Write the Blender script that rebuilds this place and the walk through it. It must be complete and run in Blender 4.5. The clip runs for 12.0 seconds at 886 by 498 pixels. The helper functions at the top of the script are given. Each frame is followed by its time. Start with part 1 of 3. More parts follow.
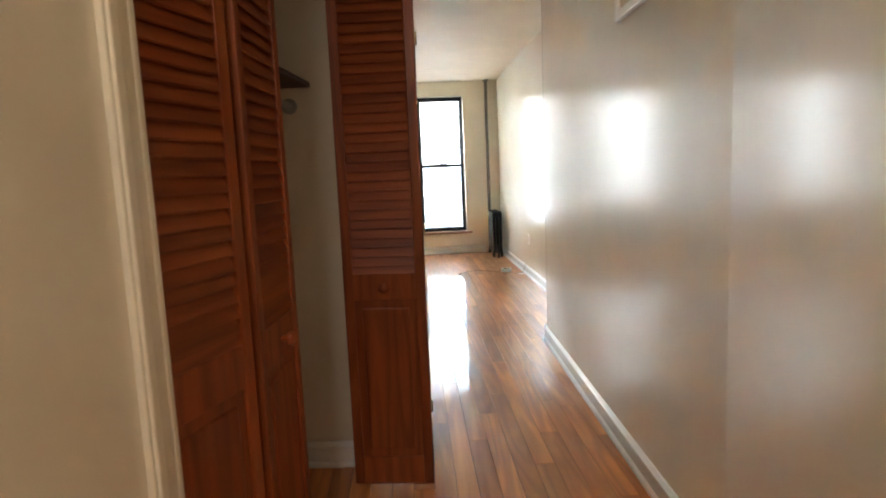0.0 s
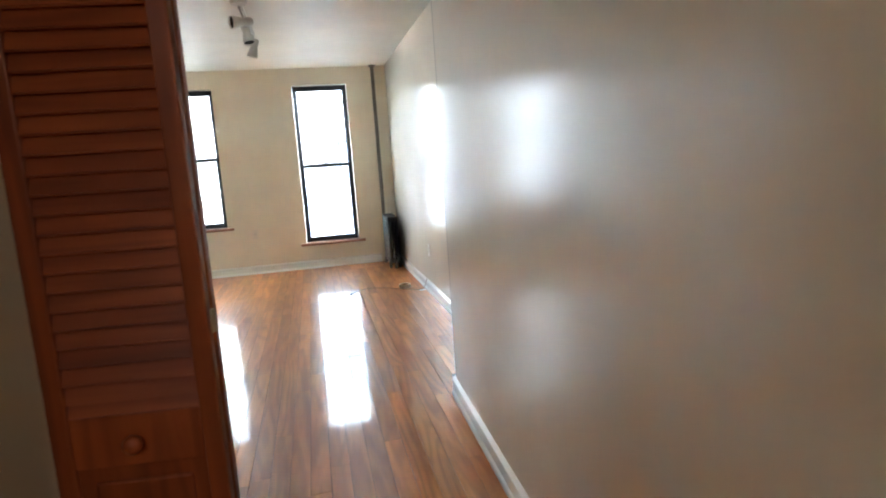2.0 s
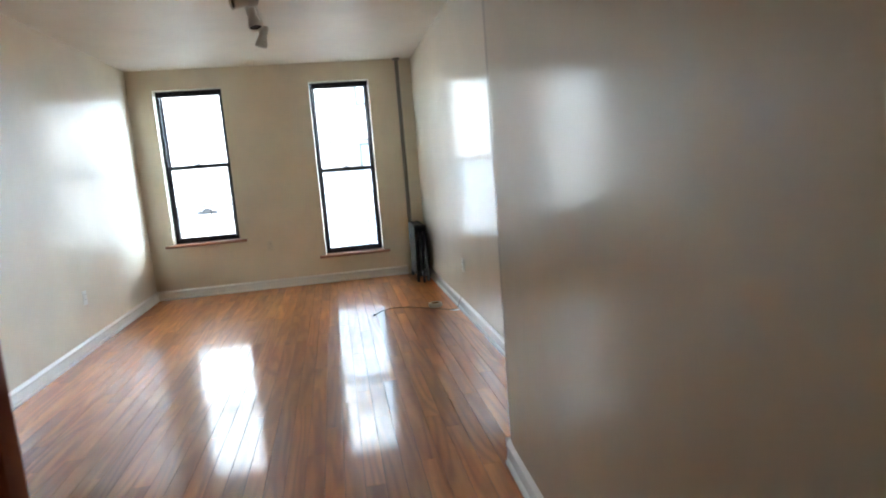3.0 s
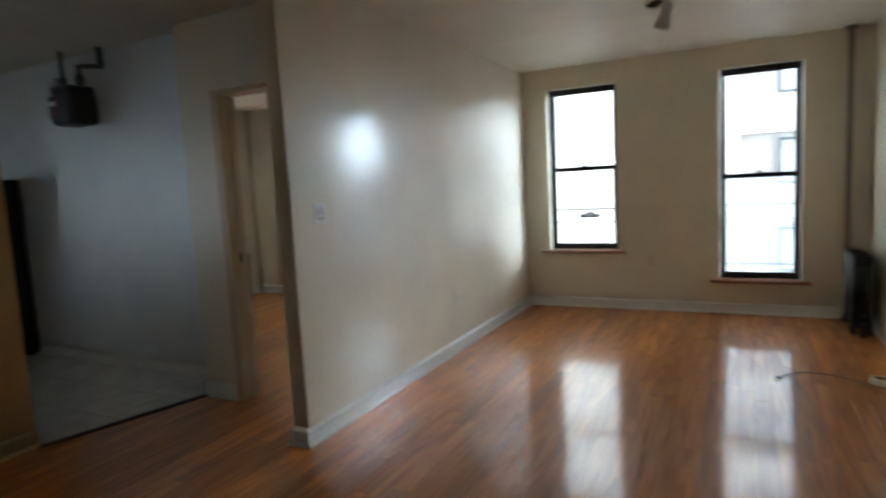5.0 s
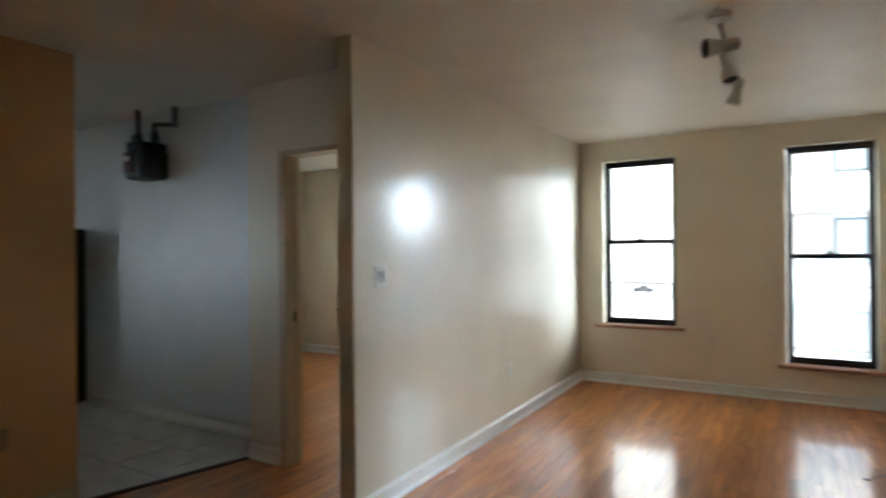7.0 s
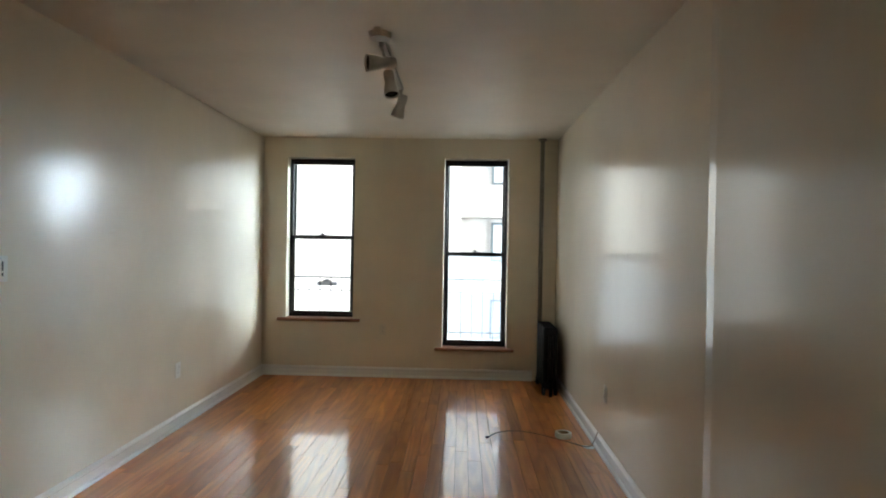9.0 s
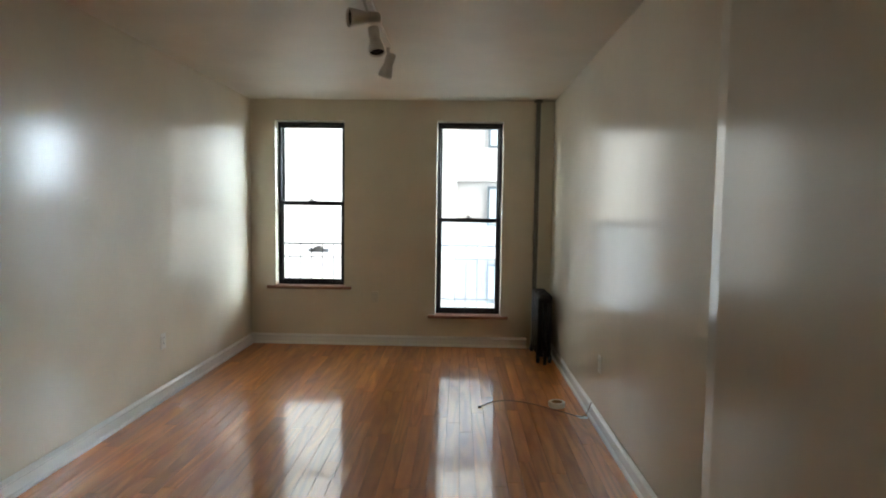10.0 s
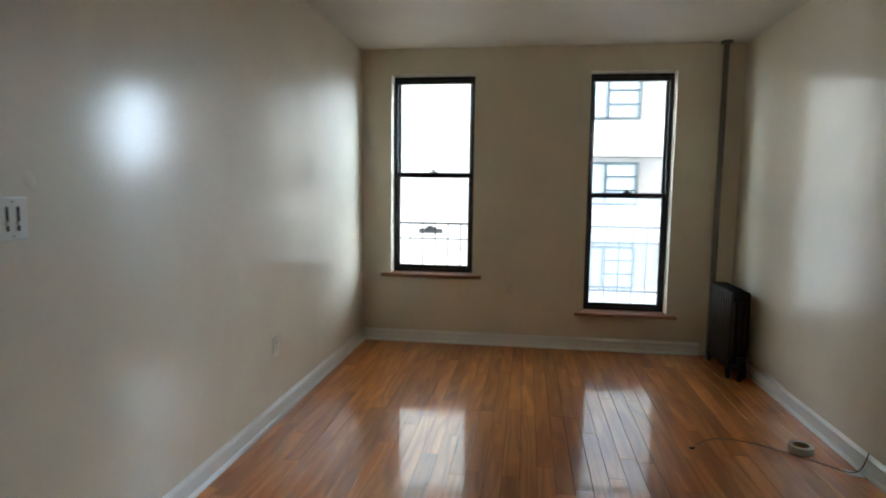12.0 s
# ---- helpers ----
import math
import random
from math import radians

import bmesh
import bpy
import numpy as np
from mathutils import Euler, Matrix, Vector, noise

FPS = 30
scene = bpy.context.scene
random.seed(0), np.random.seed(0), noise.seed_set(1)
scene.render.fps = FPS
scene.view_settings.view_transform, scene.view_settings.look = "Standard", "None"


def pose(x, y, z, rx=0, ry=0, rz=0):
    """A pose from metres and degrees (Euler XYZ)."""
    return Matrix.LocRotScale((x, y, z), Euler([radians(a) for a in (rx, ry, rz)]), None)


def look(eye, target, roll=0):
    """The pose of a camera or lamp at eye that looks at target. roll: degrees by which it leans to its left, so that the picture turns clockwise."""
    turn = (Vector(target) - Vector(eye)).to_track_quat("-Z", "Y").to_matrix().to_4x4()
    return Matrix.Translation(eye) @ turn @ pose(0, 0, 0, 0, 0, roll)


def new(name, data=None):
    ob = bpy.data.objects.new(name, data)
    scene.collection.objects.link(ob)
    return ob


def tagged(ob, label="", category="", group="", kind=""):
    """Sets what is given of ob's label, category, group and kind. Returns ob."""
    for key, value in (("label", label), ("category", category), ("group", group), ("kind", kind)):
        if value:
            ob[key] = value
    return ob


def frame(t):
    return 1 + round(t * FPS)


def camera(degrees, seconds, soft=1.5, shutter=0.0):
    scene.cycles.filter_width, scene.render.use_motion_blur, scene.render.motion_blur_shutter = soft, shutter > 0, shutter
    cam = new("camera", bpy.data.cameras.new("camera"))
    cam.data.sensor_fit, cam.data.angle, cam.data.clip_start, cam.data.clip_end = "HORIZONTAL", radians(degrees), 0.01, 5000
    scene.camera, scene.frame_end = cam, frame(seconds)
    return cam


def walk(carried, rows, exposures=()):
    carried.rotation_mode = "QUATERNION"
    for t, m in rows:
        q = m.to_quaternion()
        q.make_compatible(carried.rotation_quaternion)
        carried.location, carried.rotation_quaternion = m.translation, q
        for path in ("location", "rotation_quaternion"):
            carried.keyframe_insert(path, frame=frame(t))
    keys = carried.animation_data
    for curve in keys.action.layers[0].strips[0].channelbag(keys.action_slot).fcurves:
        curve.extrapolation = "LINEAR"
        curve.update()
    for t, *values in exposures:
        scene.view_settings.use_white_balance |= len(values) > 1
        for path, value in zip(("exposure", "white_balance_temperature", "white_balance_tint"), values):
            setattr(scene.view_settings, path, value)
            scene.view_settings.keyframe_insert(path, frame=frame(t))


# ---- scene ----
cam = camera(73.9, 12.0, soft=1.9, shutter=0.35)
PATH = [
    (0, (1.794, -8.712, 1.206), (1.886, -6.731, 0.948), -2.4),
    (0.5, (1.824, -8.486, 1.205), (1.89, -6.501, 0.967), -2.7),
    (1, (1.861, -8.179, 1.233), (2.059, -6.207, 0.968), -4.0),
    (1.5, (1.949, -7.882, 1.233), (2.298, -5.936, 0.93), -4.2),
    (2, (2.032, -7.695, 1.269), (2.444, -5.761, 0.97), -3.9),
    (2.5, (2.085, -7.314, 1.267), (2.486, -5.376, 0.98), -4.2),
    (4.5, (2.027, -6.309, 1.36), (1.605, -4.373, 1.09), -3.8),
    (5, (2.084, -6.149, 1.378), (1.18, -4.378, 1.158), -3.1),
    (5.5, (2.039, -6.096, 1.366), (0.685, -4.63, 1.241), -2.9),
    (6, (1.991, -6.199, 1.371), (0.557, -4.806, 1.339), -2.4),
    (6.5, (1.934, -6.167, 1.385), (0.52, -4.752, 1.378), -1.4),
    (7, (1.919, -6.136, 1.392), (0.906, -4.411, 1.395), -0.6),
    (7.5, (2.03, -6.151, 1.43), (1.415, -4.248, 1.408), 0.5),
    (9.5, (2.116, -6.129, 1.386), (2.081, -4.129, 1.362), 0.8),
    (10, (2.139, -5.997, 1.415), (2.084, -4.002, 1.279), 0.8),
    (10.5, (1.987, -5.872, 1.398), (1.639, -3.907, 1.275), 0.1),
    (11, (1.915, -5.646, 1.353), (1.469, -3.706, 1.159), -0.2),
    (11.5, (1.835, -5.351, 1.314), (1.327, -3.425, 1.136), -0.6),
    (12, (1.413, -4.989, 1.352), (1.134, -3.019, 1.143), 0.7),
]
EXPOSURES = [(0.0, 3.34, 6600, 10), (1.0, 3.46, 6200, 10), (2.0, 3.17, 5950, 10), (2.7, 2.71, 6000, 10), (4.3, 1.44, 6500, 10), (5.0, 1.47, 6500, 10), (5.8, 2.14, 6600, 10), (6.5, 2.34, 6600, 10), (7.5, 1.53, 6800, 10), (9.5, 1.4, 6900, 10), (12.0, 1.18, 6600, 10)]
walk(cam, [(t, look(eye, target, roll)) for t, eye, target, roll in PATH], EXPOSURES)

# ---- world and light: bright overcast day; window light plus one added entry lamp ----
world = bpy.data.worlds.new("world")
scene.world = world
world.use_nodes = True
sky = world.node_tree.nodes.new("ShaderNodeTexSky")
sky.sky_type, sky.sun_disc = "NISHITA", False
sky.sun_elevation, sky.sun_rotation = radians(50), radians(110)
sky.air_density, sky.dust_density, sky.ozone_density = 1.0, 6.0, 1.0
world.node_tree.links.new(sky.outputs[0], world.node_tree.nodes["Background"].inputs[0])
world.node_tree.nodes["Background"].inputs[1].default_value = 0.15
sun = new("sun", bpy.data.lights.new("sun", "SUN"))
sun.data.energy, sun.data.angle, sun.data.color = 2.2, radians(15), (1.0, 0.97, 0.92)
sun.matrix_world = look((0, 0, 0), (-0.60, 0.22, -0.77))

# unseen fill lamp, added to brighten the hall and closet doors from behind
entry = new("entry_fill_lamp", bpy.data.lights.new("entry_fill_lamp", "AREA"))
entry.data.shape, entry.data.size, entry.data.energy, entry.data.color = "DISK", 0.28, 1.35, (1.0, 0.98, 0.96)
entry.matrix_world = pose(1.46, -9.53, 2.46)


# ---- materials ----
def shader(name, rough=0.5, metal=0.0, spec=0.5):
    m = bpy.data.materials.new(name)
    m.use_nodes = True
    b = m.node_tree.nodes["Principled BSDF"]
    b.inputs["Roughness"].default_value = rough
    b.inputs["Metallic"].default_value = metal
    b.inputs["Specular IOR Level"].default_value = spec
    return m, m.node_tree, b


def node(nt, kind, **sockets):
    n = nt.nodes.new(kind)
    for k, v in sockets.items():
        n.inputs[k.replace("_", " ")].default_value = v
    return n


def ramp(nt, fac, stops):
    r = nt.nodes.new("ShaderNodeValToRGB")
    while len(r.color_ramp.elements) < len(stops):
        r.color_ramp.elements.new(0.5)
    for e, (p, c) in zip(r.color_ramp.elements, stops):
        e.position, e.color = p, (*c, 1)
    nt.links.new(fac, r.inputs[0])
    return r.outputs[0]


def coords(nt, scale=(1, 1, 1), jitter=False):
    tc = nt.nodes.new("ShaderNodeTexCoord")
    mp = nt.nodes.new("ShaderNodeMapping")
    mp.inputs["Scale"].default_value = scale
    nt.links.new(tc.outputs["Object"], mp.inputs["Vector"])
    if jitter:
        info = nt.nodes.new("ShaderNodeObjectInfo")
        mul = nt.nodes.new("ShaderNodeMath")
        mul.operation = "MULTIPLY"
        mul.inputs[1].default_value = 37.0
        nt.links.new(info.outputs["Random"], mul.inputs[0])
        nt.links.new(mul.outputs[0], mp.inputs["Location"])
    return mp.outputs[0]


def bump(nt, b, height, strength, distance):
    n = nt.nodes.new("ShaderNodeBump")
    n.inputs["Strength"].default_value, n.inputs["Distance"].default_value = strength, distance
    nt.links.new(height, n.inputs["Height"])
    nt.links.new(n.outputs[0], b.inputs["Normal"])


def blend(nt, fac, lo, hi, a, b):
    """A colour between a and b as fac goes from lo to hi."""
    mr = node(nt, "ShaderNodeMapRange", From_Min=lo, From_Max=hi)
    mr.interpolation_type = "SMOOTHSTEP"
    nt.links.new(fac, mr.inputs["Value"])
    mx = nt.nodes.new("ShaderNodeMixRGB")
    mx.inputs[1].default_value, mx.inputs[2].default_value = (*a, 1), (*b, 1)
    nt.links.new(mr.outputs[0], mx.inputs[0])
    return mx.outputs[0]


def paint(name, c, rough=0.35, relief=0.5, spec=0.5, vary=0.05, fine=130.0, wave=2.2, coat=0.0):
    """Painted plaster or wood: roller stipple and faint soiling."""
    m, nt, b = shader(name, rough, 0, spec)
    co = coords(nt)
    b.inputs["Coat Weight"].default_value, b.inputs["Coat Roughness"].default_value = coat, 0.166
    big = node(nt, "ShaderNodeTexNoise", Scale=wave, Detail=4.0)
    small = node(nt, "ShaderNodeTexNoise", Scale=fine, Detail=2.0)
    for n in (big, small):
        nt.links.new(co, n.inputs["Vector"])
    lo = tuple(v * (1 - vary) for v in c)
    hi = tuple(min(1, v * (1 + vary)) for v in c)
    nt.links.new(blend(nt, big.outputs[0], 0.2, 0.8, lo, hi), b.inputs["Base Color"])
    rr = node(nt, "ShaderNodeMapRange", To_Min=rough * 0.95, To_Max=rough * 1.05)
    nt.links.new(big.outputs[0], rr.inputs["Value"])
    nt.links.new(rr.outputs[0], b.inputs["Roughness"])
    if relief:
        swell = node(nt, "ShaderNodeTexNoise", Scale=wave * 2.6, Detail=2.0)
        nt.links.new(coords(nt, (1, 1, 0.3)), swell.inputs["Vector"])
        height = node(nt, "ShaderNodeMath")
        height.operation = "MULTIPLY_ADD"
        height.inputs[1].default_value = 18.0
        nt.links.new(swell.outputs[0], height.inputs[0])
        nt.links.new(small.outputs[0], height.inputs[2])
        bump(nt, b, height.outputs[0], relief, 0.0006)
    return m


def wood(name, dark, mid, light, rough, axis=1, spec=0.5, stretch=16.0, rings=0.35, spread=0.5, island=False, relief=0.05, along=1.3, coat=0.0):
    """Varnished wood: long grain, cathedral figure and a tone of its own for each piece."""
    m, nt, b = shader(name, rough, 0, spec)
    b.inputs["Coat Weight"].default_value, b.inputs["Coat Roughness"].default_value = coat, 0.09
    s = [stretch, stretch, stretch]
    s[axis] = along
    co = coords(nt, s, jitter=True)
    grain = node(nt, "ShaderNodeTexNoise", Scale=1.2, Detail=5.0, Roughness=0.55, Distortion=0.4)
    nt.links.new(co, grain.inputs["Vector"])
    figure = node(nt, "ShaderNodeTexNoise", Scale=0.45, Detail=1.0, Distortion=0.2)
    nt.links.new(co, figure.inputs["Vector"])
    mul = node(nt, "ShaderNodeMath")
    mul.operation = "MULTIPLY"
    mul.inputs[1].default_value = 42.0
    nt.links.new(figure.outputs[0], mul.inputs[0])
    sine = node(nt, "ShaderNodeMath")
    sine.operation = "SINE"
    nt.links.new(mul.outputs[0], sine.inputs[0])
    base = blend(nt, grain.outputs[0], 0.25, 0.75, mid, light)
    line = node(nt, "ShaderNodeMapRange", From_Min=-0.4, From_Max=1.0, To_Min=0.0, To_Max=rings)
    nt.links.new(sine.outputs[0], line.inputs["Value"])
    mx = nt.nodes.new("ShaderNodeMixRGB")
    mx.inputs[2].default_value = (*dark, 1)
    nt.links.new(line.outputs[0], mx.inputs[0])
    nt.links.new(base, mx.inputs[1])
    tone = node(nt, "ShaderNodeMapRange", To_Min=1 - spread / 2, To_Max=1 + spread / 2)
    source = nt.nodes.new("ShaderNodeNewGeometry").outputs["Random Per Island"] if island else nt.nodes.new("ShaderNodeObjectInfo").outputs["Random"]
    nt.links.new(source, tone.inputs["Value"])
    hsv = node(nt, "ShaderNodeHueSaturation")
    nt.links.new(mx.outputs[0], hsv.inputs["Color"])
    nt.links.new(tone.outputs[0], hsv.inputs["Value"])
    nt.links.new(hsv.outputs[0], b.inputs["Base Color"])
    slow = node(nt, "ShaderNodeTexNoise", Scale=3.0, Detail=2.0)
    nt.links.new(coords(nt), slow.inputs["Vector"])
    rr = node(nt, "ShaderNodeMapRange", To_Min=rough * 0.8, To_Max=rough * 1.25)
    nt.links.new(slow.outputs[0], rr.inputs["Value"])
    nt.links.new(rr.outputs[0], b.inputs["Roughness"])
    if relief:
        bump(nt, b, grain.outputs[0], relief, 0.001)
    return m


def plain(name, c, rough=0.5, metal=0.0, vary=0.12, scale=14.0, relief=0.1):
    m, nt, b = shader(name, rough, metal)
    n = node(nt, "ShaderNodeTexNoise", Scale=scale, Detail=4.0)
    nt.links.new(coords(nt), n.inputs["Vector"])
    nt.links.new(ramp(nt, n.outputs[0], [(0.3, tuple(v * (1 - vary) for v in c)), (0.7, tuple(min(1, v * (1 + vary)) for v in c))]), b.inputs["Base Color"])
    bump(nt, b, n.outputs[0], relief, 0.001)
    return m


WALL = paint("cream_semigloss_wall_paint", (0.80, 0.712, 0.56), 0.46, 0.40, 0.5, coat=0.8)
CEIL = paint("white_ceiling_paint", (0.80, 0.745, 0.65), 0.55, 0.3, 0.35)
TRIM = paint("white_gloss_trim_paint", (0.87, 0.86, 0.81), 0.35, 0.0, 0.5, 0.03, coat=0.8)
# on lobby trim this tan holds warm floor bounce; panel door is plain tan
TAN = paint("tan_paint_and_floor_bounce", (0.60, 0.45, 0.29), 0.4, 0.2, 0.4, fine=60.0)
CASING = paint("cream_casing_paint", (0.66, 0.57, 0.43), 0.35, 0.2, 0.45, fine=60.0)
# cream wall; the oak floor's orange bounce is mixed into this tan
BOUNCEWALL = paint("lobby_wall_paint_with_floor_bounce", (0.72, 0.45, 0.23), 0.4, 0.3, 0.4)
KITCHEN = paint("white_kitchen_wall_paint", (0.74, 0.76, 0.76), 0.4, 0.3, 0.4)
OAKS = ((0.27, 0.078, 0.018), (0.62, 0.198, 0.046), (0.80, 0.305, 0.078))
OAK = wood("varnished_red_oak_strip", *OAKS, 0.34, 1, 0.25, 16.0, 0.28, spread=0.38, relief=0, along=1.6, coat=0.9)
OAK_REST = wood("varnished_red_oak_strips_beyond", *OAKS, 0.34, 1, 0.25, 16.0, 0.28, spread=0.38, island=True, relief=0, along=1.6, coat=0.9)
PINES = ((0.095, 0.019, 0.005), (0.235, 0.050, 0.012), (0.34, 0.081, 0.020))
PINE = wood("orange_stained_pine", *PINES, 0.40, 2, 0.4, 18.0, 0.36, 0.25)
PINE_S = wood("orange_stained_pine_louvre", *PINES, 0.44, 0, 0.4, 22.0, 0.30, 0.30)
SILLWOOD = wood("red_brown_sill_wood", (0.16, 0.06, 0.03), (0.30, 0.13, 0.07), (0.40, 0.19, 0.11), 0.35, 0, 0.5, 14.0, spread=0.2)
SHELFWOOD = wood("dark_brown_shelf_wood", (0.05, 0.022, 0.012), (0.10, 0.045, 0.024), (0.15, 0.07, 0.04), 0.5, 1, 0.4, 12.0, spread=0.2)
BRONZE = plain("dark_bronze_window_aluminium", (0.018, 0.017, 0.018), 0.4, 0.3)
IRON = plain("black_radiator_paint", (0.008, 0.008, 0.009), 0.42, 0.0, 0.25)
RAIL = plain("black_railing_paint", (0.045, 0.045, 0.05), 0.5)
PIPEP = paint("grey_tan_pipe_paint", (0.22, 0.20, 0.17), 0.4, 0.2, 0.5, fine=60.0)
GASPIPE = plain("dull_grey_gas_pipe", (0.15, 0.15, 0.145), 0.5, 0.3)
GREY = plain("galvanised_steel", (0.40, 0.40, 0.39), 0.4, 0.8)
METERB = plain("dark_meter_paint", (0.018, 0.019, 0.019), 0.5)
METERR = plain("red_meter_dial_plate", (0.09, 0.018, 0.018), 0.5)
PLASTIC = plain("white_plastic", (0.78, 0.76, 0.70), 0.35, 0, 0.03)
# lobby outlet: the dim warm light there is part of this colour
BOUNCEPLATE = plain("plastic_with_warm_bounce", (0.42, 0.29, 0.17), 0.4, 0, 0.03)
CREAMPLATE = plain("cream_plastic", (0.70, 0.64, 0.52), 0.4, 0, 0.03)
DARK = plain("black_plastic", (0.012, 0.012, 0.012), 0.4)
STEEL = plain("brushed_dark_steel_plate", (0.14, 0.12, 0.10), 0.42, 0.7, 0.1)
LAMPW = paint("white_lamp_enamel", (0.66, 0.62, 0.55), 0.4, 0.1, 0.5, fine=60.0)
LAMPIN = plain("lamp_inner_black", (0.02, 0.018, 0.016), 0.5)
CABLE = plain("tan_cable_sheath", (0.25, 0.16, 0.095), 0.5)
TAPE = plain("white_tape", (0.78, 0.76, 0.70), 0.6)
CARD = plain("brown_card_core", (0.34, 0.22, 0.12), 0.8)
TILE = paint("grey_marbled_floor_tile", (0.74, 0.75, 0.72), 0.3, 0.1, 0.5, 0.14, wave=5.0)
GROUT = plain("dark_tile_grout", (0.12, 0.12, 0.115), 0.9)
UNDER = plain("dark_subfloor", (0.05, 0.025, 0.012), 0.8)
STONE = paint("pale_limestone_facade", (0.62, 0.58, 0.52), 0.8, 0.6, 0.2, 0.08, wave=0.6)
BRICK = paint("buff_brick_facade", (0.36, 0.325, 0.30), 0.85, 0.6, 0.2, 0.12, fine=40.0, wave=1.0)
ASPHALT = plain("asphalt", (0.05, 0.05, 0.05), 0.9, 0, 0.2)
FARFRAME = plain("grey_window_frame", (0.085, 0.10, 0.105), 0.5)
# the sky's reflection is put into the panes' pale base colour
FARGLASS = plain("pane_with_painted_sky_reflection", (0.46, 0.51, 0.54), 0.12, 0, 0.03, 2.0, 0.0)
FRIDGE = plain("black_refrigerator_enamel", (0.012, 0.013, 0.014), 0.5)
DOME = plain("frosted_glass_dome", (0.80, 0.79, 0.75), 0.3, 0, 0.02)
GLASS, gnt, gb = shader("window_glass", 0.0)
gb.inputs["Transmission Weight"].default_value = 1.0
gb.inputs["IOR"].default_value = 1.01
gb.inputs["Base Color"].default_value = (0.98, 1.0, 0.99, 1)


SCREEN = bpy.data.materials.new("pale_insect_screen")
SCREEN.use_nodes = True
snt = SCREEN.node_tree
weave = snt.nodes.new("ShaderNodeMixShader")
weave.inputs[0].default_value = 0.28
threads = node(snt, "ShaderNodeBsdfTranslucent", Color=(0.50, 0.55, 0.60, 1))
snt.links.new(snt.nodes.new("ShaderNodeBsdfTransparent").outputs[0], weave.inputs[1])
snt.links.new(threads.outputs[0], weave.inputs[2])
snt.links.new(weave.outputs[0], snt.nodes["Material Output"].inputs["Surface"])


# ---- mesh helpers ----
def box(bm, x0, y0, z0, x1, y1, z1, bevel=0.0, seg=2):
    m = Matrix.Translation(((x0 + x1) / 2, (y0 + y1) / 2, (z0 + z1) / 2)) @ Matrix.Diagonal((x1 - x0, y1 - y0, z1 - z0, 1))
    r = bmesh.ops.create_cube(bm, size=1.0, matrix=m)
    if bevel:
        edges = list({e for v in r["verts"] for e in v.link_edges})
        bmesh.ops.bevel(bm, geom=edges, offset=bevel, segments=seg, affect="EDGES", profile=0.5)
    return bm


def rod(bm, a, b, r, r2=None, seg=16):
    a, b = Vector(a), Vector(b)
    d = b - a
    m = Matrix.Translation((a + b) / 2) @ d.to_track_quat("Z", "Y").to_matrix().to_4x4()
    bmesh.ops.create_cone(bm, cap_ends=True, segments=seg, radius1=r, radius2=r if r2 is None else r2, depth=d.length, matrix=m)
    return bm


def extrude_profile(bm, pts, a, b, out):
    """A moulding: profile pts (out, up) swept along the floor line from a to b; out is the unit way it stands proud."""
    rings = []
    for e in (a, b):
        rings.append([bm.verts.new((e[0] + out[0] * o, e[1] + out[1] * o, e[2] + u)) for o, u in pts])
    n = len(pts)
    for i in range(n):
        bm.faces.new((rings[0][i], rings[0][(i + 1) % n], rings[1][(i + 1) % n], rings[1][i]))
    bm.faces.new(rings[0])
    bm.faces.new(list(reversed(rings[1])))
    bmesh.ops.recalc_face_normals(bm, faces=bm.faces)
    return bm


def lathe(bm, pts, m, seg=24):
    """A turned shape: pts (radius, height) about the local z axis of m."""
    rows = []
    for r, h in pts:
        rows.append([bm.verts.new(m @ Vector((r * math.cos(2 * math.pi * k / seg), r * math.sin(2 * math.pi * k / seg), h))) for k in range(seg)])
    for p, q in zip(rows, rows[1:]):
        for k in range(seg):
            bm.faces.new((p[k], p[(k + 1) % seg], q[(k + 1) % seg], q[k]))
    return bm


def mesh(name, bm, material, smooth=False, outward=True):
    me = bpy.data.meshes.new(name)
    if outward:
        bmesh.ops.recalc_face_normals(bm, faces=bm.faces)
    bm.to_mesh(me)
    bm.free()
    me.materials.append(material)
    if smooth:
        for p in me.polygons:
            p.use_smooth = True
    return me


def part(name, bm, material, parent, label="", smooth=False):
    ob = new(name, mesh(name, bm, material, smooth))
    ob.parent = parent
    return tagged(ob, label)


def thing(name, label, category, group="", at=(0, 0, 0), rz=0.0):
    e = new(name)
    e.matrix_world = pose(*at, 0, 0, rz)
    return tagged(e, label, category, group)


def solid(name, bm, material, label, category, smooth=False, kind="", group=""):
    return tagged(new(name, mesh(name, bm, material, smooth)), label, category, group, kind)


def structure(name, boxes, material, label):
    bm = bmesh.new()
    for b in boxes:
        box(bm, *b)
    return solid(name, bm, material, label, "wall" if name.startswith("wall") else name.split("_")[0], kind="structure")


# ---- the plan ----
H = 2.50            # ceiling
HK = 2.56           # kitchen ceiling
XR = 3.07           # living room right wall
XH = 2.685          # hall right wall
YE = -4.67          # end of the hall wall
YL = -3.775         # end of the partition beside the bedroom door
LW = (0.25, 0.96, 0.605, 2.29)
RW = (1.90, 2.570, 0.325, 2.295)
BW = (-3.28, -2.58, 0.615, 2.26)
# unseen second bedroom window, added only to let more light in
BW_ADDED = (-1.75, -1.05, 0.615, 2.26)
T = 0.28


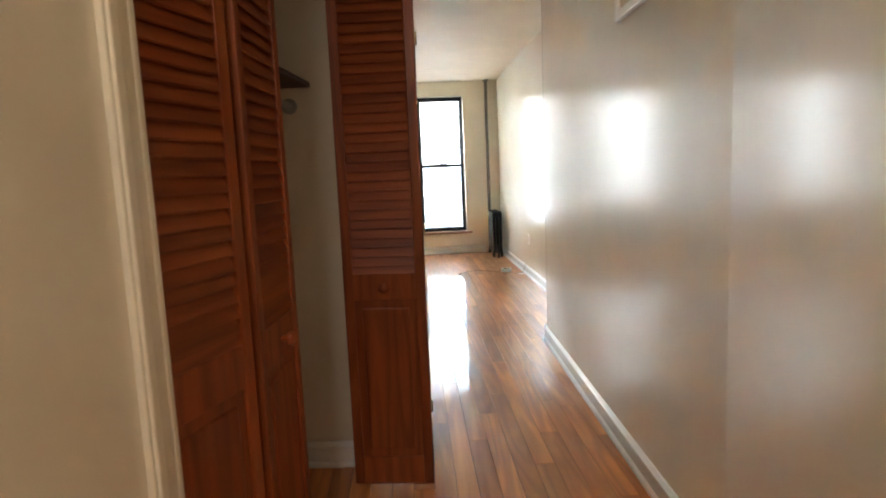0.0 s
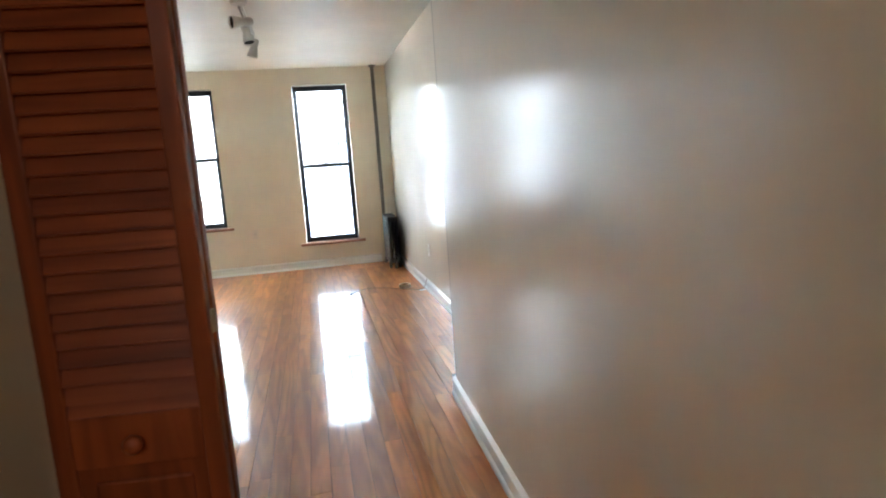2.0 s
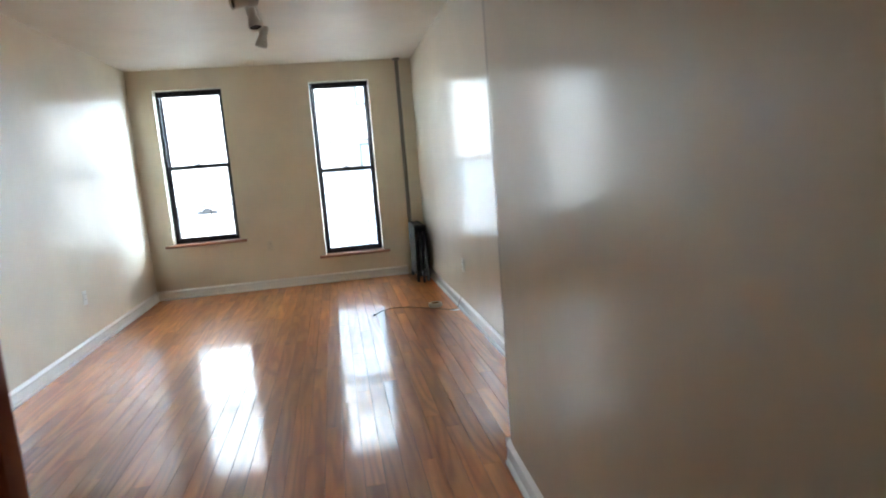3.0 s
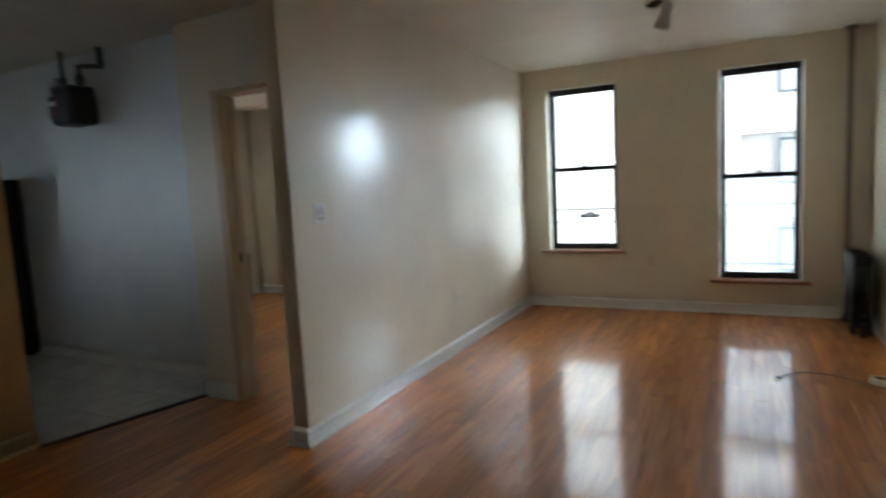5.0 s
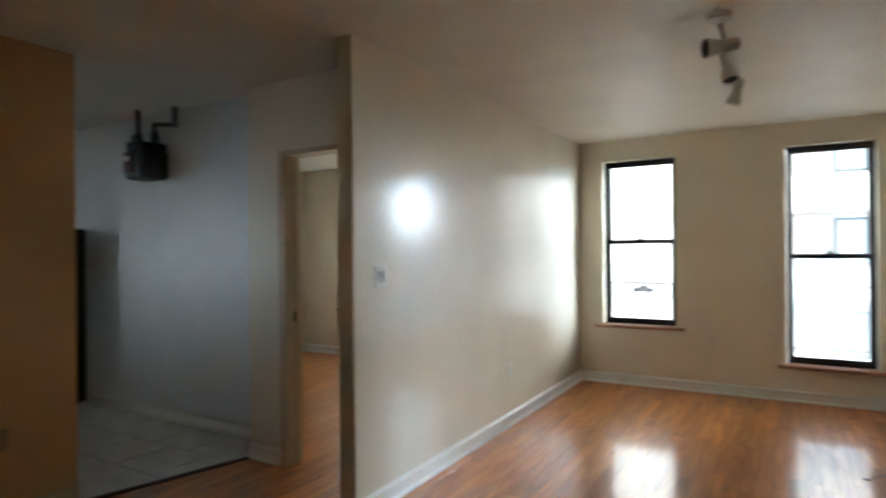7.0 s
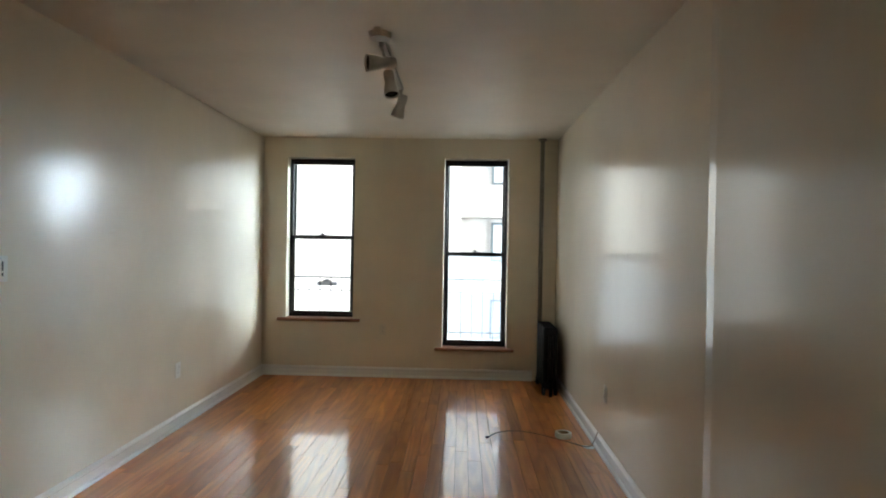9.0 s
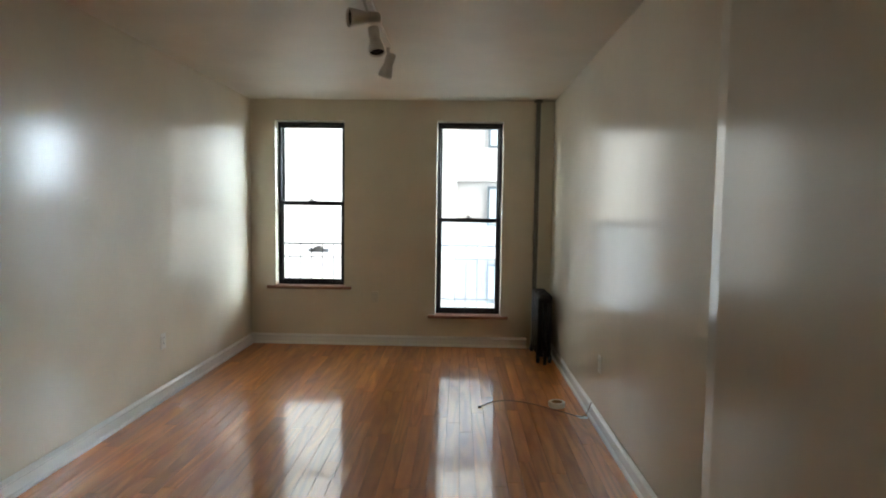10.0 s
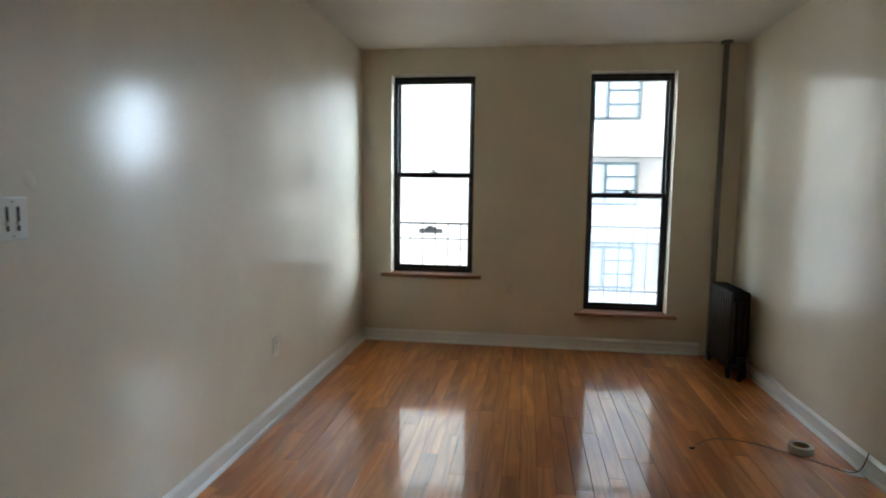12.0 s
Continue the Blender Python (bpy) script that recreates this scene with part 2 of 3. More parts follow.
def holed(name, x0, x1, y0, y1, z1, holes, material, label):
    """A wall along x with openings (xa, xb, za, zb) cut through it."""
    out, x = [], x0
    for xa, xb, za, zb in sorted(holes):
        out.append((x, y0, 0, xa, y1, z1))
        if za > 0:
            out.append((xa, y0, 0, xb, y1, za))
        out.append((xa, y0, zb, xb, y1, z1))
        x = xb
    out.append((x, y0, 0, x1, y1, z1))
    return structure(name, out, material, label)


holed("wall_north", -4.4, XR + 0.3, 0, T, H, [LW, RW, BW, BW_ADDED], WALL, "cream painted wall with four sash windows, one added for light")
structure("wall_partition", [(-0.10, YL, 0, 0, 0, H)], WALL, "glossy cream partition wall between living room and bedroom")
structure("wall_east_room", [(XR, -1.06, 0, XR + 0.15, 0, H)], WALL, "glossy cream living room side wall")


def prism(plan):
    """An upright block from the floor to the ceiling over a four-cornered plan."""
    bm = bmesh.new()
    vs = [bm.verts.new((x, y, z)) for z in (0, H) for x, y in plan]
    for f in ((0, 1, 2, 3), (7, 6, 5, 4), (0, 4, 5, 1), (1, 5, 6, 2), (2, 6, 7, 3), (3, 7, 4, 0)):
        bm.faces.new([vs[i] for i in f])
    return bm


HA, HB, HC = (XH + 0.008, YE), (2.616, -7.22), (2.12, -9.9)
HP = (HA[0] - 0.005, YE - 0.075)      # from here the plaster tapers back to the corner
bm = prism((HP, (XR + 0.15, HP[1]), (XR + 0.15, HB[1]), HB))
solid("wall_east_hall", bm, WALL, "glossy cream hallway wall", "wall", kind="structure")
bm = prism(((HA[0] + 0.006, YE), (XR + 0.15, YE), (XR + 0.15, HP[1]), HP))
bmesh.ops.bevel(bm, geom=[e for e in bm.edges if abs(e.verts[0].co.z - e.verts[1].co.z) > 1 and e.verts[0].co.y > YE - 0.01 and e.verts[0].co.x < XR], offset=0.012, segments=4, affect="EDGES")
solid("wall_east_corner", bm, WALL, "glossy cream wall end with a tapered plaster corner", "wall", kind="structure")
bm = prism(((XR - 0.006, -1.06), (XR + 0.15, -1.06), (XR + 0.15, YE), (XR + 0.012, YE)))
bmesh.ops.bevel(bm, geom=[e for e in bm.edges if abs(e.verts[0].co.z - e.verts[1].co.z) > 1 and e.verts[0].co.y > -1.1 and e.verts[0].co.x < XR], offset=0.005, segments=3, affect="EDGES")
solid("wall_east_bend", bm, WALL, "glossy cream side wall with a faint vertical ridge", "wall", kind="structure")
bm = prism((HB, (XR + 0.15, HB[1]), (XR + 0.15, -9.9), HC))
solid("wall_east_entry", bm, WALL, "glossy cream entry wall set at a slight angle", "wall", kind="structure")
structure("wall_entry", [(0.9, -9.9, 0, 2.34, -9.75, H)], WALL, "plain cream wall at the entry")
# closet front wall (a little out of square) and closet box
Q0, QROT, QL, CZ = Vector((1.390, -7.80)), -6.2, 1.39, 2.03


def fronted(ob):
    """Lays what was built along +y, with the hall on +x, onto the closet front."""
    ob.matrix_world = pose(Q0.x, Q0.y, 0, 0, 0, QROT)
    return ob


fronted(structure("wall_west_entry", [(-0.11, -2.05, 0, 0, 0, H)], WALL, "cream wall between the entry and the closet"))
fronted(structure("wall_closet_header", [(-0.11, 0, CZ, 0, QL + 0.07, H)], WALL, "cream wall over the closet doors"))
fronted(structure("wall_closet_end", [(-0.80, QL + 0.07, 0, 0, QL + 0.16, H)], WALL, "cream closet end wall"))
fronted(structure("wall_closet_back", [(-0.80, -0.5, 0, -0.70, QL + 0.07, H), (-0.70, -0.5, 0, -0.11, -0.4, H)], WALL, "cream closet back wall"))
# slanted wall of the lobby, with the bathroom doorway in it
SA, SB = Vector((1.50, -6.22)), Vector((-1.53, -5.09))
SD = (SB - SA).normalized()
SN = Vector((-SD.y, SD.x)) if SD.x > 0 else Vector((SD.y, -SD.x))
SL = (SB - SA).length
SROT = math.degrees(math.atan2(SD.y, SD.x))
D0, D1 = 0.93, 1.69          # doorway, along the slanted wall


def slanted(ob):
    """Lays what was built along +x, with the lobby on -y, onto the slanted wall."""
    ob.matrix_world = pose(SA.x, SA.y, 0, 0, 0, SROT)
    return ob


slanted(structure("wall_lobby", [(0, 0, 0, D0, 0.11, H), (D0, 0, 2.04, D1, 0.11, H), (D1, 0, 0, SL + 0.1, 0.11, H)], WALL, "cream lobby wall with an open doorway"))
slanted(structure("wall_bathroom", [(0.65, 1.0, 0, 2.4, 1.06, H), (0.6, 0.11, 0, 0.65, 1.06, H), (2.4, 0.11, 0, 2.45, 1.06, H)], WALL, "plain cream wall of the dark room behind the doorway"))
structure("wall_kitchen_lobby", [(-1.65, -6.3, 0, -1.53, -4.33, HK)], BOUNCEWALL, "cream wall between lobby and kitchen, orange floor bounce in its colour")
holed("wall_bedroom_door", -1.24, -0.10, -3.36, -3.24, H, [(-0.90, -0.13, 0, 2.03)], WALL, "cream wall with the bedroom doorway")
structure("wall_kitchen", [(-5.2, -3.08, 0, -1.16, -2.96, HK + 0.1), (-1.24, -3.24, 0, -1.16, -3.08, HK)], KITCHEN, "white kitchen wall with the gas meter")
KW = (-6.08, -5.59, 0.85, 1.90)   # kitchen window in the west wall, along y
structure("wall_kitchen_west", [(-5.3, -6.3, 0, -5.2, KW[0], HK + 0.1), (-5.3, KW[0], 0, -5.2, KW[1], KW[2]), (-5.3, KW[0], KW[3], -5.2, KW[1], HK + 0.1), (-5.3, KW[1], 0, -5.2, -2.96, HK + 0.1)], KITCHEN, "white kitchen wall with its window")
structure("wall_kitchen_south", [(-5.3, -6.42, 0, -1.53, -6.3, HK + 0.1)], KITCHEN, "plain white kitchen wall")
structure("wall_bedroom_west", [(-4.4, -2.96, 0, -3.98, 0, H)], WALL, "cream bedroom wall")
structure("ceiling", [(-4.4, -2.96, H, -1.16, T, H + 0.15), (-1.16, -9.9, H, XR + 0.3, T, H + 0.15), (-1.5, -9.9, H, -1.16, -3.24, H + 0.15)], CEIL, "smooth white painted ceiling")
structure("ceiling_kitchen", [(-5.3, -6.42, HK, -1.5, -2.96, HK + 0.15), (-1.5, -3.24, HK, -1.16, -3.08, HK + 0.15)], CEIL, "white kitchen ceiling")

# ---- baseboards ----
PROFILE = [(0.0, 0.0), (0.026, 0.0), (0.025, 0.010), (0.020, 0.018), (0.013, 0.022), (0.013, 0.074), (0.020, 0.080), (0.019, 0.090), (0.010, 0.098), (0.007, 0.102), (0.0, 0.105)]


def baseboard(a, b, out, material=TRIM, label="white painted moulded baseboard along the wall"):
    bm = extrude_profile(bmesh.new(), PROFILE, (*a, 0.0), (*b, 0.0), out)
    return solid("baseboard", bm, material, label, "baseboard", kind="structure")


baseboard((0, 0), (2.84, 0), (0, -1))
baseboard((0, YL - 0.026), (0, 0), (1, 0))
baseboard((-0.10, YL), (0, YL), (0, -1))
baseboard((-0.10, YL - 0.026), (-0.10, -3.38), (-1, 0))
baseboard((XR, YE), (XR, 0), (-1, 0))
baseboard(HB, (HA[0], YE - 0.02), (-1, 0.03))
baseboard((XH, YE), (XR, YE), (0, 1))
baseboard((2.136, -9.7), HB, (-0.984, 0.178))
baseboard((-1.53, -5.07), (-1.53, -4.33), (1, 0), TAN, "moulded baseboard along the lobby wall, dim orange light in its colour")
baseboard((-1.50, -5.10), (-0.40, -5.51), (0.35, 0.94))
baseboard((-1.24, -3.36), (-0.95, -3.36), (0, -1))
baseboard((-3.70, -3.08), (-1.24, -3.08), (0, -1))
baseboard((-3.98, 0), (-0.1, 0), (0, -1))
baseboard((-3.98, -2.96), (-3.98, 0), (1, 0))
fronted(baseboard((-0.70, QL + 0.07), (0, QL + 0.07), (0, -1)))
baseboard((0.75, -6.265), (1.45, -6.345), (0.11, -1))


# ---- windows: dark bronze double-hung sashes with wooden stools ----
def sash(bm, x0, x1, z0, z1, y0, y1, w, wb=None):
    wb = wb or w
    box(bm, x0, y0, z0, x0 + w, y1, z1, 0.003)
    box(bm, x1 - w, y0, z0, x1, y1, z1, 0.003)
    box(bm, x0 + w, y0, z0, x1 - w, y1, z0 + wb, 0.003)
    box(bm, x0 + w, y0, z1 - w, x1 - w, y1, z1, 0.003)


def window(i, o, meet, stool, label):
    x0, x1, z0, z1 = o
    w = tagged(new("window_%d" % i), label, "window", "", "structure")
    bm = bmesh.new()
    sash(bm, x0 + 0.004, x1 - 0.004, z0 + 0.004, z1 - 0.004, 0.100, 0.19, 0.030)
    box(bm, x0 + 0.034, 0.102, z1 - 0.062, x1 - 0.034, 0.144, z1 - 0.034, 0.003)
    part("window_frame", bm, BRONZE, w)
    up = bmesh.new()
    sash(up, x0 + 0.028, x1 - 0.028, meet - 0.022, z1 - 0.028, 0.145, 0.170, 0.026)
    up = part("upper_sash", up, BRONZE, w)
    lo = bmesh.new()
    sash(lo, x0 + 0.028, x1 - 0.028, z0 + 0.028, meet + 0.022, 0.108, 0.135, 0.027, 0.034)
    lo = part("lower_sash", lo, BRONZE, w)
    for name, zz, yy, par in (("pane", (meet, z1 - 0.045), 0.158, up), ("pane", (z0 + 0.05, meet), 0.122, lo)):
        bm = bmesh.new()
        box(bm, x0 + 0.048, yy, zz[0], x1 - 0.048, yy + 0.004, zz[1])
        part(name, bm, GLASS, par, "clear glass pane").visible_shadow = False
    bm = bmesh.new()
    xm = (x0 + x1) / 2
    box(bm, xm - 0.035, 0.092, meet + 0.022, xm + 0.035, 0.125, meet + 0.030, 0.002)
    rod(bm, (xm, 0.108, meet + 0.030), (xm, 0.108, meet + 0.040), 0.011)
    box(bm, xm - 0.028, 0.098, meet + 0.036, xm + 0.006, 0.110, meet + 0.046, 0.002)
    part("sash_lock", bm, BRONZE, lo, "small cam lock on the meeting rail")
    bm = bmesh.new()
    box(bm, x0 + 0.001, -0.002, z0 - 0.028, x1 - 0.001, 0.099, z0 + 0.004)
    box(bm, x0 - stool, -0.054, z0 - 0.028, x1 + stool, -0.002, z0 + 0.003, 0.006)
    part("window_sill", bm, SILLWOOD, w, "red-brown varnished wooden stool")
    return w


window(1, LW, 1.455, 0.08, "dark bronze double-hung window with a wooden sill")
w2 = window(2, RW, 1.30, 0.075, "tall dark bronze double-hung window with a wooden sill")
bm = bmesh.new()
box(bm, RW[0] + 0.05, 0.176, RW[2] + 0.05, RW[1] - 0.05, 0.178, 1.30)
part("insect_screen", bm, SCREEN, w2, "fine pale insect screen outside the lower sash").visible_shadow = False
window(3, BW, 1.44, 0.05, "dark bronze bedroom window with a wooden sill")
# the added window that brightens the bedroom
window(4, BW_ADDED, 1.44, 0.10, "dark bronze bedroom window with a wooden sill")

# ---- bathroom door frame in the slanted wall ----
frame_d = tagged(new("door_1"), "cream painted door frame of the open bathroom doorway", "door frame", "", "structure")
bm = bmesh.new()
for a, b in ((D0, D0 + 0.018), (D1 - 0.018, D1)):
    box(bm, a, -0.003, 0, b, 0.113, 2.022, 0.002)
box(bm, D0, -0.003, 2.022, D1, 0.113, 2.04, 0.002)
part("jamb", bm, TAN, frame_d, "jamb with warm floor bounce in its tan brown")
bm = bmesh.new()
for a, b in ((D0 + 0.018, D0 + 0.030), (D1 - 0.030, D1 - 0.018)):
    box(bm, a, 0.045, 0, b, 0.080, 2.022, 0.003)
part("door_stop", bm, TAN, frame_d)
bm = bmesh.new()
for a, b in ((D0 - 0.13, D0 + 0.006), (D1 - 0.006, D1 + 0.085)):
    box(bm, a, -0.018, 0, b, 0.0, 2.10, 0.004)
    box(bm, a + 0.008, -0.024, 0, b - 0.034, -0.018, 2.10, 0.003)
box(bm, D0 + 0.006, -0.018, 2.034, D1 - 0.006, 0.0, 2.10, 0.004)
part("casing", bm, CASING, frame_d)
slanted(frame_d)

# ---- bedroom door frame and the open door ----
frame_b = tagged(new("door_2"), "frame of the bedroom doorway, warm floor bounce in its tan colour", "door frame", "", "structure")
bm = bmesh.new()
box(bm, -0.945, -3.375, 0, -0.882, -3.235, 2.03, 0.004)
box(bm, -0.148, -3.375, 0, -0.130, -3.235, 2.03, 0.004)
part("jamb", bm, TAN, frame_b)
bm = bmesh.new()
box(bm, -0.945, -3.375, 2.012, -0.130, -3.235, 2.045, 0.004)
part("head", bm, TAN, frame_b)
bm = bmesh.new()
box(bm, -0.882, -3.30, 0, -0.870, -3.262, 2.012, 0.003)
part("door_stop", bm, TAN, frame_b)
bm = bmesh.new()
box(bm, -0.884, -3.296, 0.93, -0.868, -3.302, 1.0, 0.001)
rod(bm, (-0.876, -3.305, 0.965), (-0.866, -3.305, 0.965), 0.010)
part("strike", bm, DARK, frame_b, "dark metal strike plate")

# ---- closet: door trim, bifold doors, shelf and rod ----
trim_c = tagged(new("trim"), "cream painted closet door casing", "trim", "", "structure")
for a, b, z0, z1 in ((-0.075, 0.004, 0, CZ + 0.07), (QL + 0.066, QL + 0.14, 0, CZ + 0.07), (0.004, QL + 0.066, CZ - 0.004, CZ + 0.07)):
    bm = bmesh.new()
    box(bm, 0.0, a, z0, 0.012, b, z1, 0.003)
    part("casing", bm, WALL, trim_c)
bm = bmesh.new()
box(bm, 0.012, -0.070, 0, 0.019, -0.046, CZ + 0.06, 0.003)
box(bm, 0.012, -0.016, 0, 0.016, -0.002, CZ, 0.002)
part("casing_bead", bm, WALL, trim_c)
fronted(trim_c)
bm = bmesh.new()
box(bm, -0.075, 0, CZ - 0.028, -0.035, QL, CZ - 0.002)
fronted(solid("door_track", bm, GREY, "grey metal bifold door track under the closet header", "door track"))

PW, PH, PT = 0.305, 1.975, 0.028
LOUV0, LOUV1, LOW1 = 0.825, 1.90, 0.725


def bifold(at, rz, label, flip=False):
    """One leaf, standing along local +x from its hinge edge; louvres above, a raised panel below."""
    d = thing("bifold_door", label, "closet door", "louvred closet doors", at, rz)
    st = 0.036
    for a in (0, PW - st):
        bm = bmesh.new()
        box(bm, a, -PT / 2, 0, a + st, PT / 2, PH, 0.0035)
        part("stile", bm, PINE, d)
    for a, b in ((0, 0.11), (LOW1, LOUV0), (LOUV1, PH)):
        bm = bmesh.new()
        box(bm, st, -PT / 2 + 0.001, a, PW - st, PT / 2 - 0.001, b, 0.0025)
        part("rail", bm, PINE, d)
    bm = bmesh.new()
    box(bm, st, -0.005, 0.11, PW - st, 0.005, LOW1)
    box(bm, st + 0.028, -0.0105, 0.14, PW - st - 0.028, 0.0105, LOW1 - 0.03, 0.006, 2)
    part("lower_panel", bm, PINE, d)
    n = 31
    bm = bmesh.new()
    m = pose(PW / 2, 0, 0, 69, 0, 0)
    r = bmesh.ops.create_cube(bm, size=1.0, matrix=m @ Matrix.Diagonal((PW - 2 * st, 0.057, 0.005, 1)))
    bmesh.ops.bevel(bm, geom=list({e for v in r["verts"] for e in v.link_edges if abs((e.verts[0].co - e.verts[1].co).x) > 0.1}), offset=0.003, segments=2, affect="EDGES")
    slat = mesh("slat", bm, PINE_S)
    for k in range(n):
        o = new("slat", slat)
        o.parent = d
        o.location = (0, 0, LOUV0 + (k + 0.5) * (LOUV1 - LOUV0) / n)
    return d


a1 = bifold((1.300, -7.668, 0.02), 71, "orange-stained pine louvred bifold closet door, almost shut")
a2 = bifold((1.408, -7.352, 0.02), 85, "orange-stained pine louvred bifold closet door, almost shut")
b1 = bifold((1.520, -6.53, 0.02), -6, "orange-stained pine louvred bifold door folded open into the hall")
b2 = bifold((1.520, -6.49, 0.02), -3, "orange-stained pine louvred bifold door folded open into the hall")
for z in (0.30, 0.98, 1.66):
    h = bmesh.new()
    rod(h, (PW + 0.002, 0.017, z - 0.022), (PW + 0.002, 0.017, z + 0.022), 0.0045)
    box(h, PW - 0.001, 0.004, z - 0.022, PW + 0.0015, 0.013, z + 0.022)
    part("hinge", h, plain("brass_hinge", (0.42, 0.33, 0.20), 0.45, 0.6) if "brass_hinge" not in bpy.data.materials else bpy.data.materials["brass_hinge"], b1, "small brass hinge")

for d in (a2, b1):
    bm = bmesh.new()
    lathe(bm, [(0.008, 0.0), (0.009, 0.012), (0.017, 0.018), (0.018, 0.026), (0.012, 0.033), (0.0001, 0.035)], pose(PW / 2, -PT / 2, 0.775, 90, 0, 0), 20)
    part("knob", bm, PINE, d, "small round wooden knob", True)
bm = bmesh.new()
box(bm, -0.70, -0.40, 1.555, -0.135, QL + 0.07, 1.575, 0.003)
fronted(solid("closet_shelf", bm, SHELFWOOD, "dark brown wooden closet shelf above the rail", "shelf"))
crod = thing("closet_rod", "grey metal hanging rod under the closet shelf", "closet rod")
bm = bmesh.new()
rod(bm, (-0.22, -0.40, 1.485), (-0.22, QL + 0.068, 1.485), 0.014)
part("rod", bm, GREY, crod, smooth=True)
bm = bmesh.new()
rod(bm, (-0.22, QL + 0.055, 1.485), (-0.22, QL + 0.07, 1.485), 0.03)
part("rod_socket", bm, GREY, crod)
fronted(crod)

# ---- electric panel high on the hall wall ----
ep = thing("electric_panel", "white framed electric panel high on the hallway wall", "electric panel")
bm = bmesh.new()
for a in ((-2.130, 1.765, -2.095, 2.34), (-1.695, 1.765, -1.660, 2.34), (-2.095, 1.765, -1.695, 1.80), (-2.095, 2.305, -1.695, 2.34)):
    box(bm, -0.022, a[0], a[1], 0, a[2], a[3], 0.004)
part("frame", bm, TRIM, ep)
bm = bmesh.new()
box(bm, -0.010, -2.095, 1.80, 0, -1.695, 2.305)
part("door", bm, TAN, ep, "tan panel door")
ep.matrix_world = pose(HA[0], YE, 0, 0, 0, -1.8)

# ---- switches and outlets ----
def plate(name, at, rz, label, kind, w=0.072, h=0.115, shell=None):
    """Stands on a wall facing local -y."""
    e = thing(name, label, kind, "", at, rz)
    shell = shell or PLASTIC
    bm = bmesh.new()
    box(bm, -w / 2, -0.006, -h / 2, w / 2, 0, h / 2, 0.0025)
    if w > 0.1:
        box(bm, -w / 2 + 0.004, -0.004, -h / 2 + 0.004, w / 2 - 0.004, 0.002, h / 2 - 0.004)
    part("cover_plate", bm, shell, e)
    if kind == "outlet":
        for z in (-0.02, 0.02):
            bm = bmesh.new()
            rod(bm, (0, -0.006, z), (0, -0.009, z), 0.017, seg=20)
            s = part("socket", bm, shell, e)
            bm = bmesh.new()
            for x in (-0.0065, 0.0065):
                box(bm, x - 0.0012, -0.0098, z - 0.001, x + 0.0012, -0.0088, z + 0.008)
            part("slot", bm, DARK, s, "dark blade slots")
    else:
        for x in ((-0.018, 0.018) if w > 0.1 else (0.0,)):
            bm = bmesh.new()
            box(bm, x - 0.0045, -0.0075, -0.034, x + 0.0045, -0.0055, 0.034, 0.001)
            s = part("switch_slot", bm, DARK if w > 0.1 else PLASTIC, e, "dark slider slot" if w > 0.1 else "")
            bm = bmesh.new()
            box(bm, x - 0.008, -0.014, -0.018, x + 0.008, -0.006, -0.008, 0.001)
            part("lever", bm, PLASTIC, s)
    for z in ((-0.048, 0.048) if kind != "outlet" else (0.0,)):
        part("screw", rod(bmesh.new(), (0, -0.006, z), (0, -0.0072, z), 0.003, seg=10), GREY, e)
    return e


plate("light_switch", (0.0, -3.545, 1.25), 90, "white double dimmer switch plate on the glossy wall", "light switch", 0.1005, 0.120)
plate("outlet", (0.0, -1.84, 0.43), 90, "white wall outlet low on the partition wall", "outlet")
plate("outlet", (XR - 0.001, -2.19, 0.42), -90, "white wall outlet low on the side wall", "outlet")
plate("outlet", (1.28, 0.0, 0.50), 0, "cream wall outlet between the two windows", "outlet", shell=CREAMPLATE)
plate("outlet", (-1.53, -4.71, 0.45), 90, "wall outlet in the lobby, dim warm light in its tan colour", "outlet", shell=BOUNCEPLATE)
plate("light_switch", (-1.62, -3.08, 1.24), 0, "white light switch on the kitchen wall", "light switch")

# ---- repaired spots on the glossy partition ----
def patch(y, z, w, h, tilt, label):
    """A low smear of filler with an uneven outline, lying on the partition."""
    bm = bmesh.new()
    ring = []
    for k in range(18):
        a = 2 * math.pi * k / 18
        f = 1 + 0.22 * noise.noise((3 * math.cos(a), 3 * math.sin(a), y))
        u, v = w / 2 * f * math.cos(a), h / 2 * f * math.sin(a)
        ring.append((y + u * math.cos(tilt) - v * math.sin(tilt), z + u * math.sin(tilt) + v * math.cos(tilt)))
    base = [bm.verts.new((0.0, *q)) for q in ring]
    top = bm.verts.new((0.0025, y, z))
    for k in range(18):
        bm.faces.new((base[k], base[(k + 1) % 18], top))
    solid("plaster_patch", bm, WALL, label, "plaster patch", True)


patch(-2.67, 1.44, 0.09, 0.022, 0.1, "small smear of cream filler on the glossy wall")
patch(-3.475, 1.355, 0.045, 0.06, 0.4, "small cream repair spot on the wall above the switch")

# ---- intercom plate on the slanted wall ----
IX = 0.53             # its far edge, along the wall
ic = thing("intercom", "dark steel intercom plate with buttons and speaker slots", "intercom")
bm = bmesh.new()
box(bm, IX - 0.135, -0.004, 1.375, IX, 0.0, 1.555, 0.001)
part("cover_plate", bm, STEEL, ic)
for z in (1.425, 1.475, 1.525):
    bm = bmesh.new()
    rod(bm, (IX - 0.072, -0.003, z), (IX - 0.072, -0.010, z), 0.011, seg=18)
    part("button", bm, DARK, ic, "black push button")
    bm = bmesh.new()
    lathe(bm, [(0.0001, -0.0135), (0.005, -0.012), (0.006, -0.010)], pose(IX - 0.072, 0, z, -90, 0, 0), 12)
    part("button_tip", bm, GREY, ic, "shiny metal button tip", True)
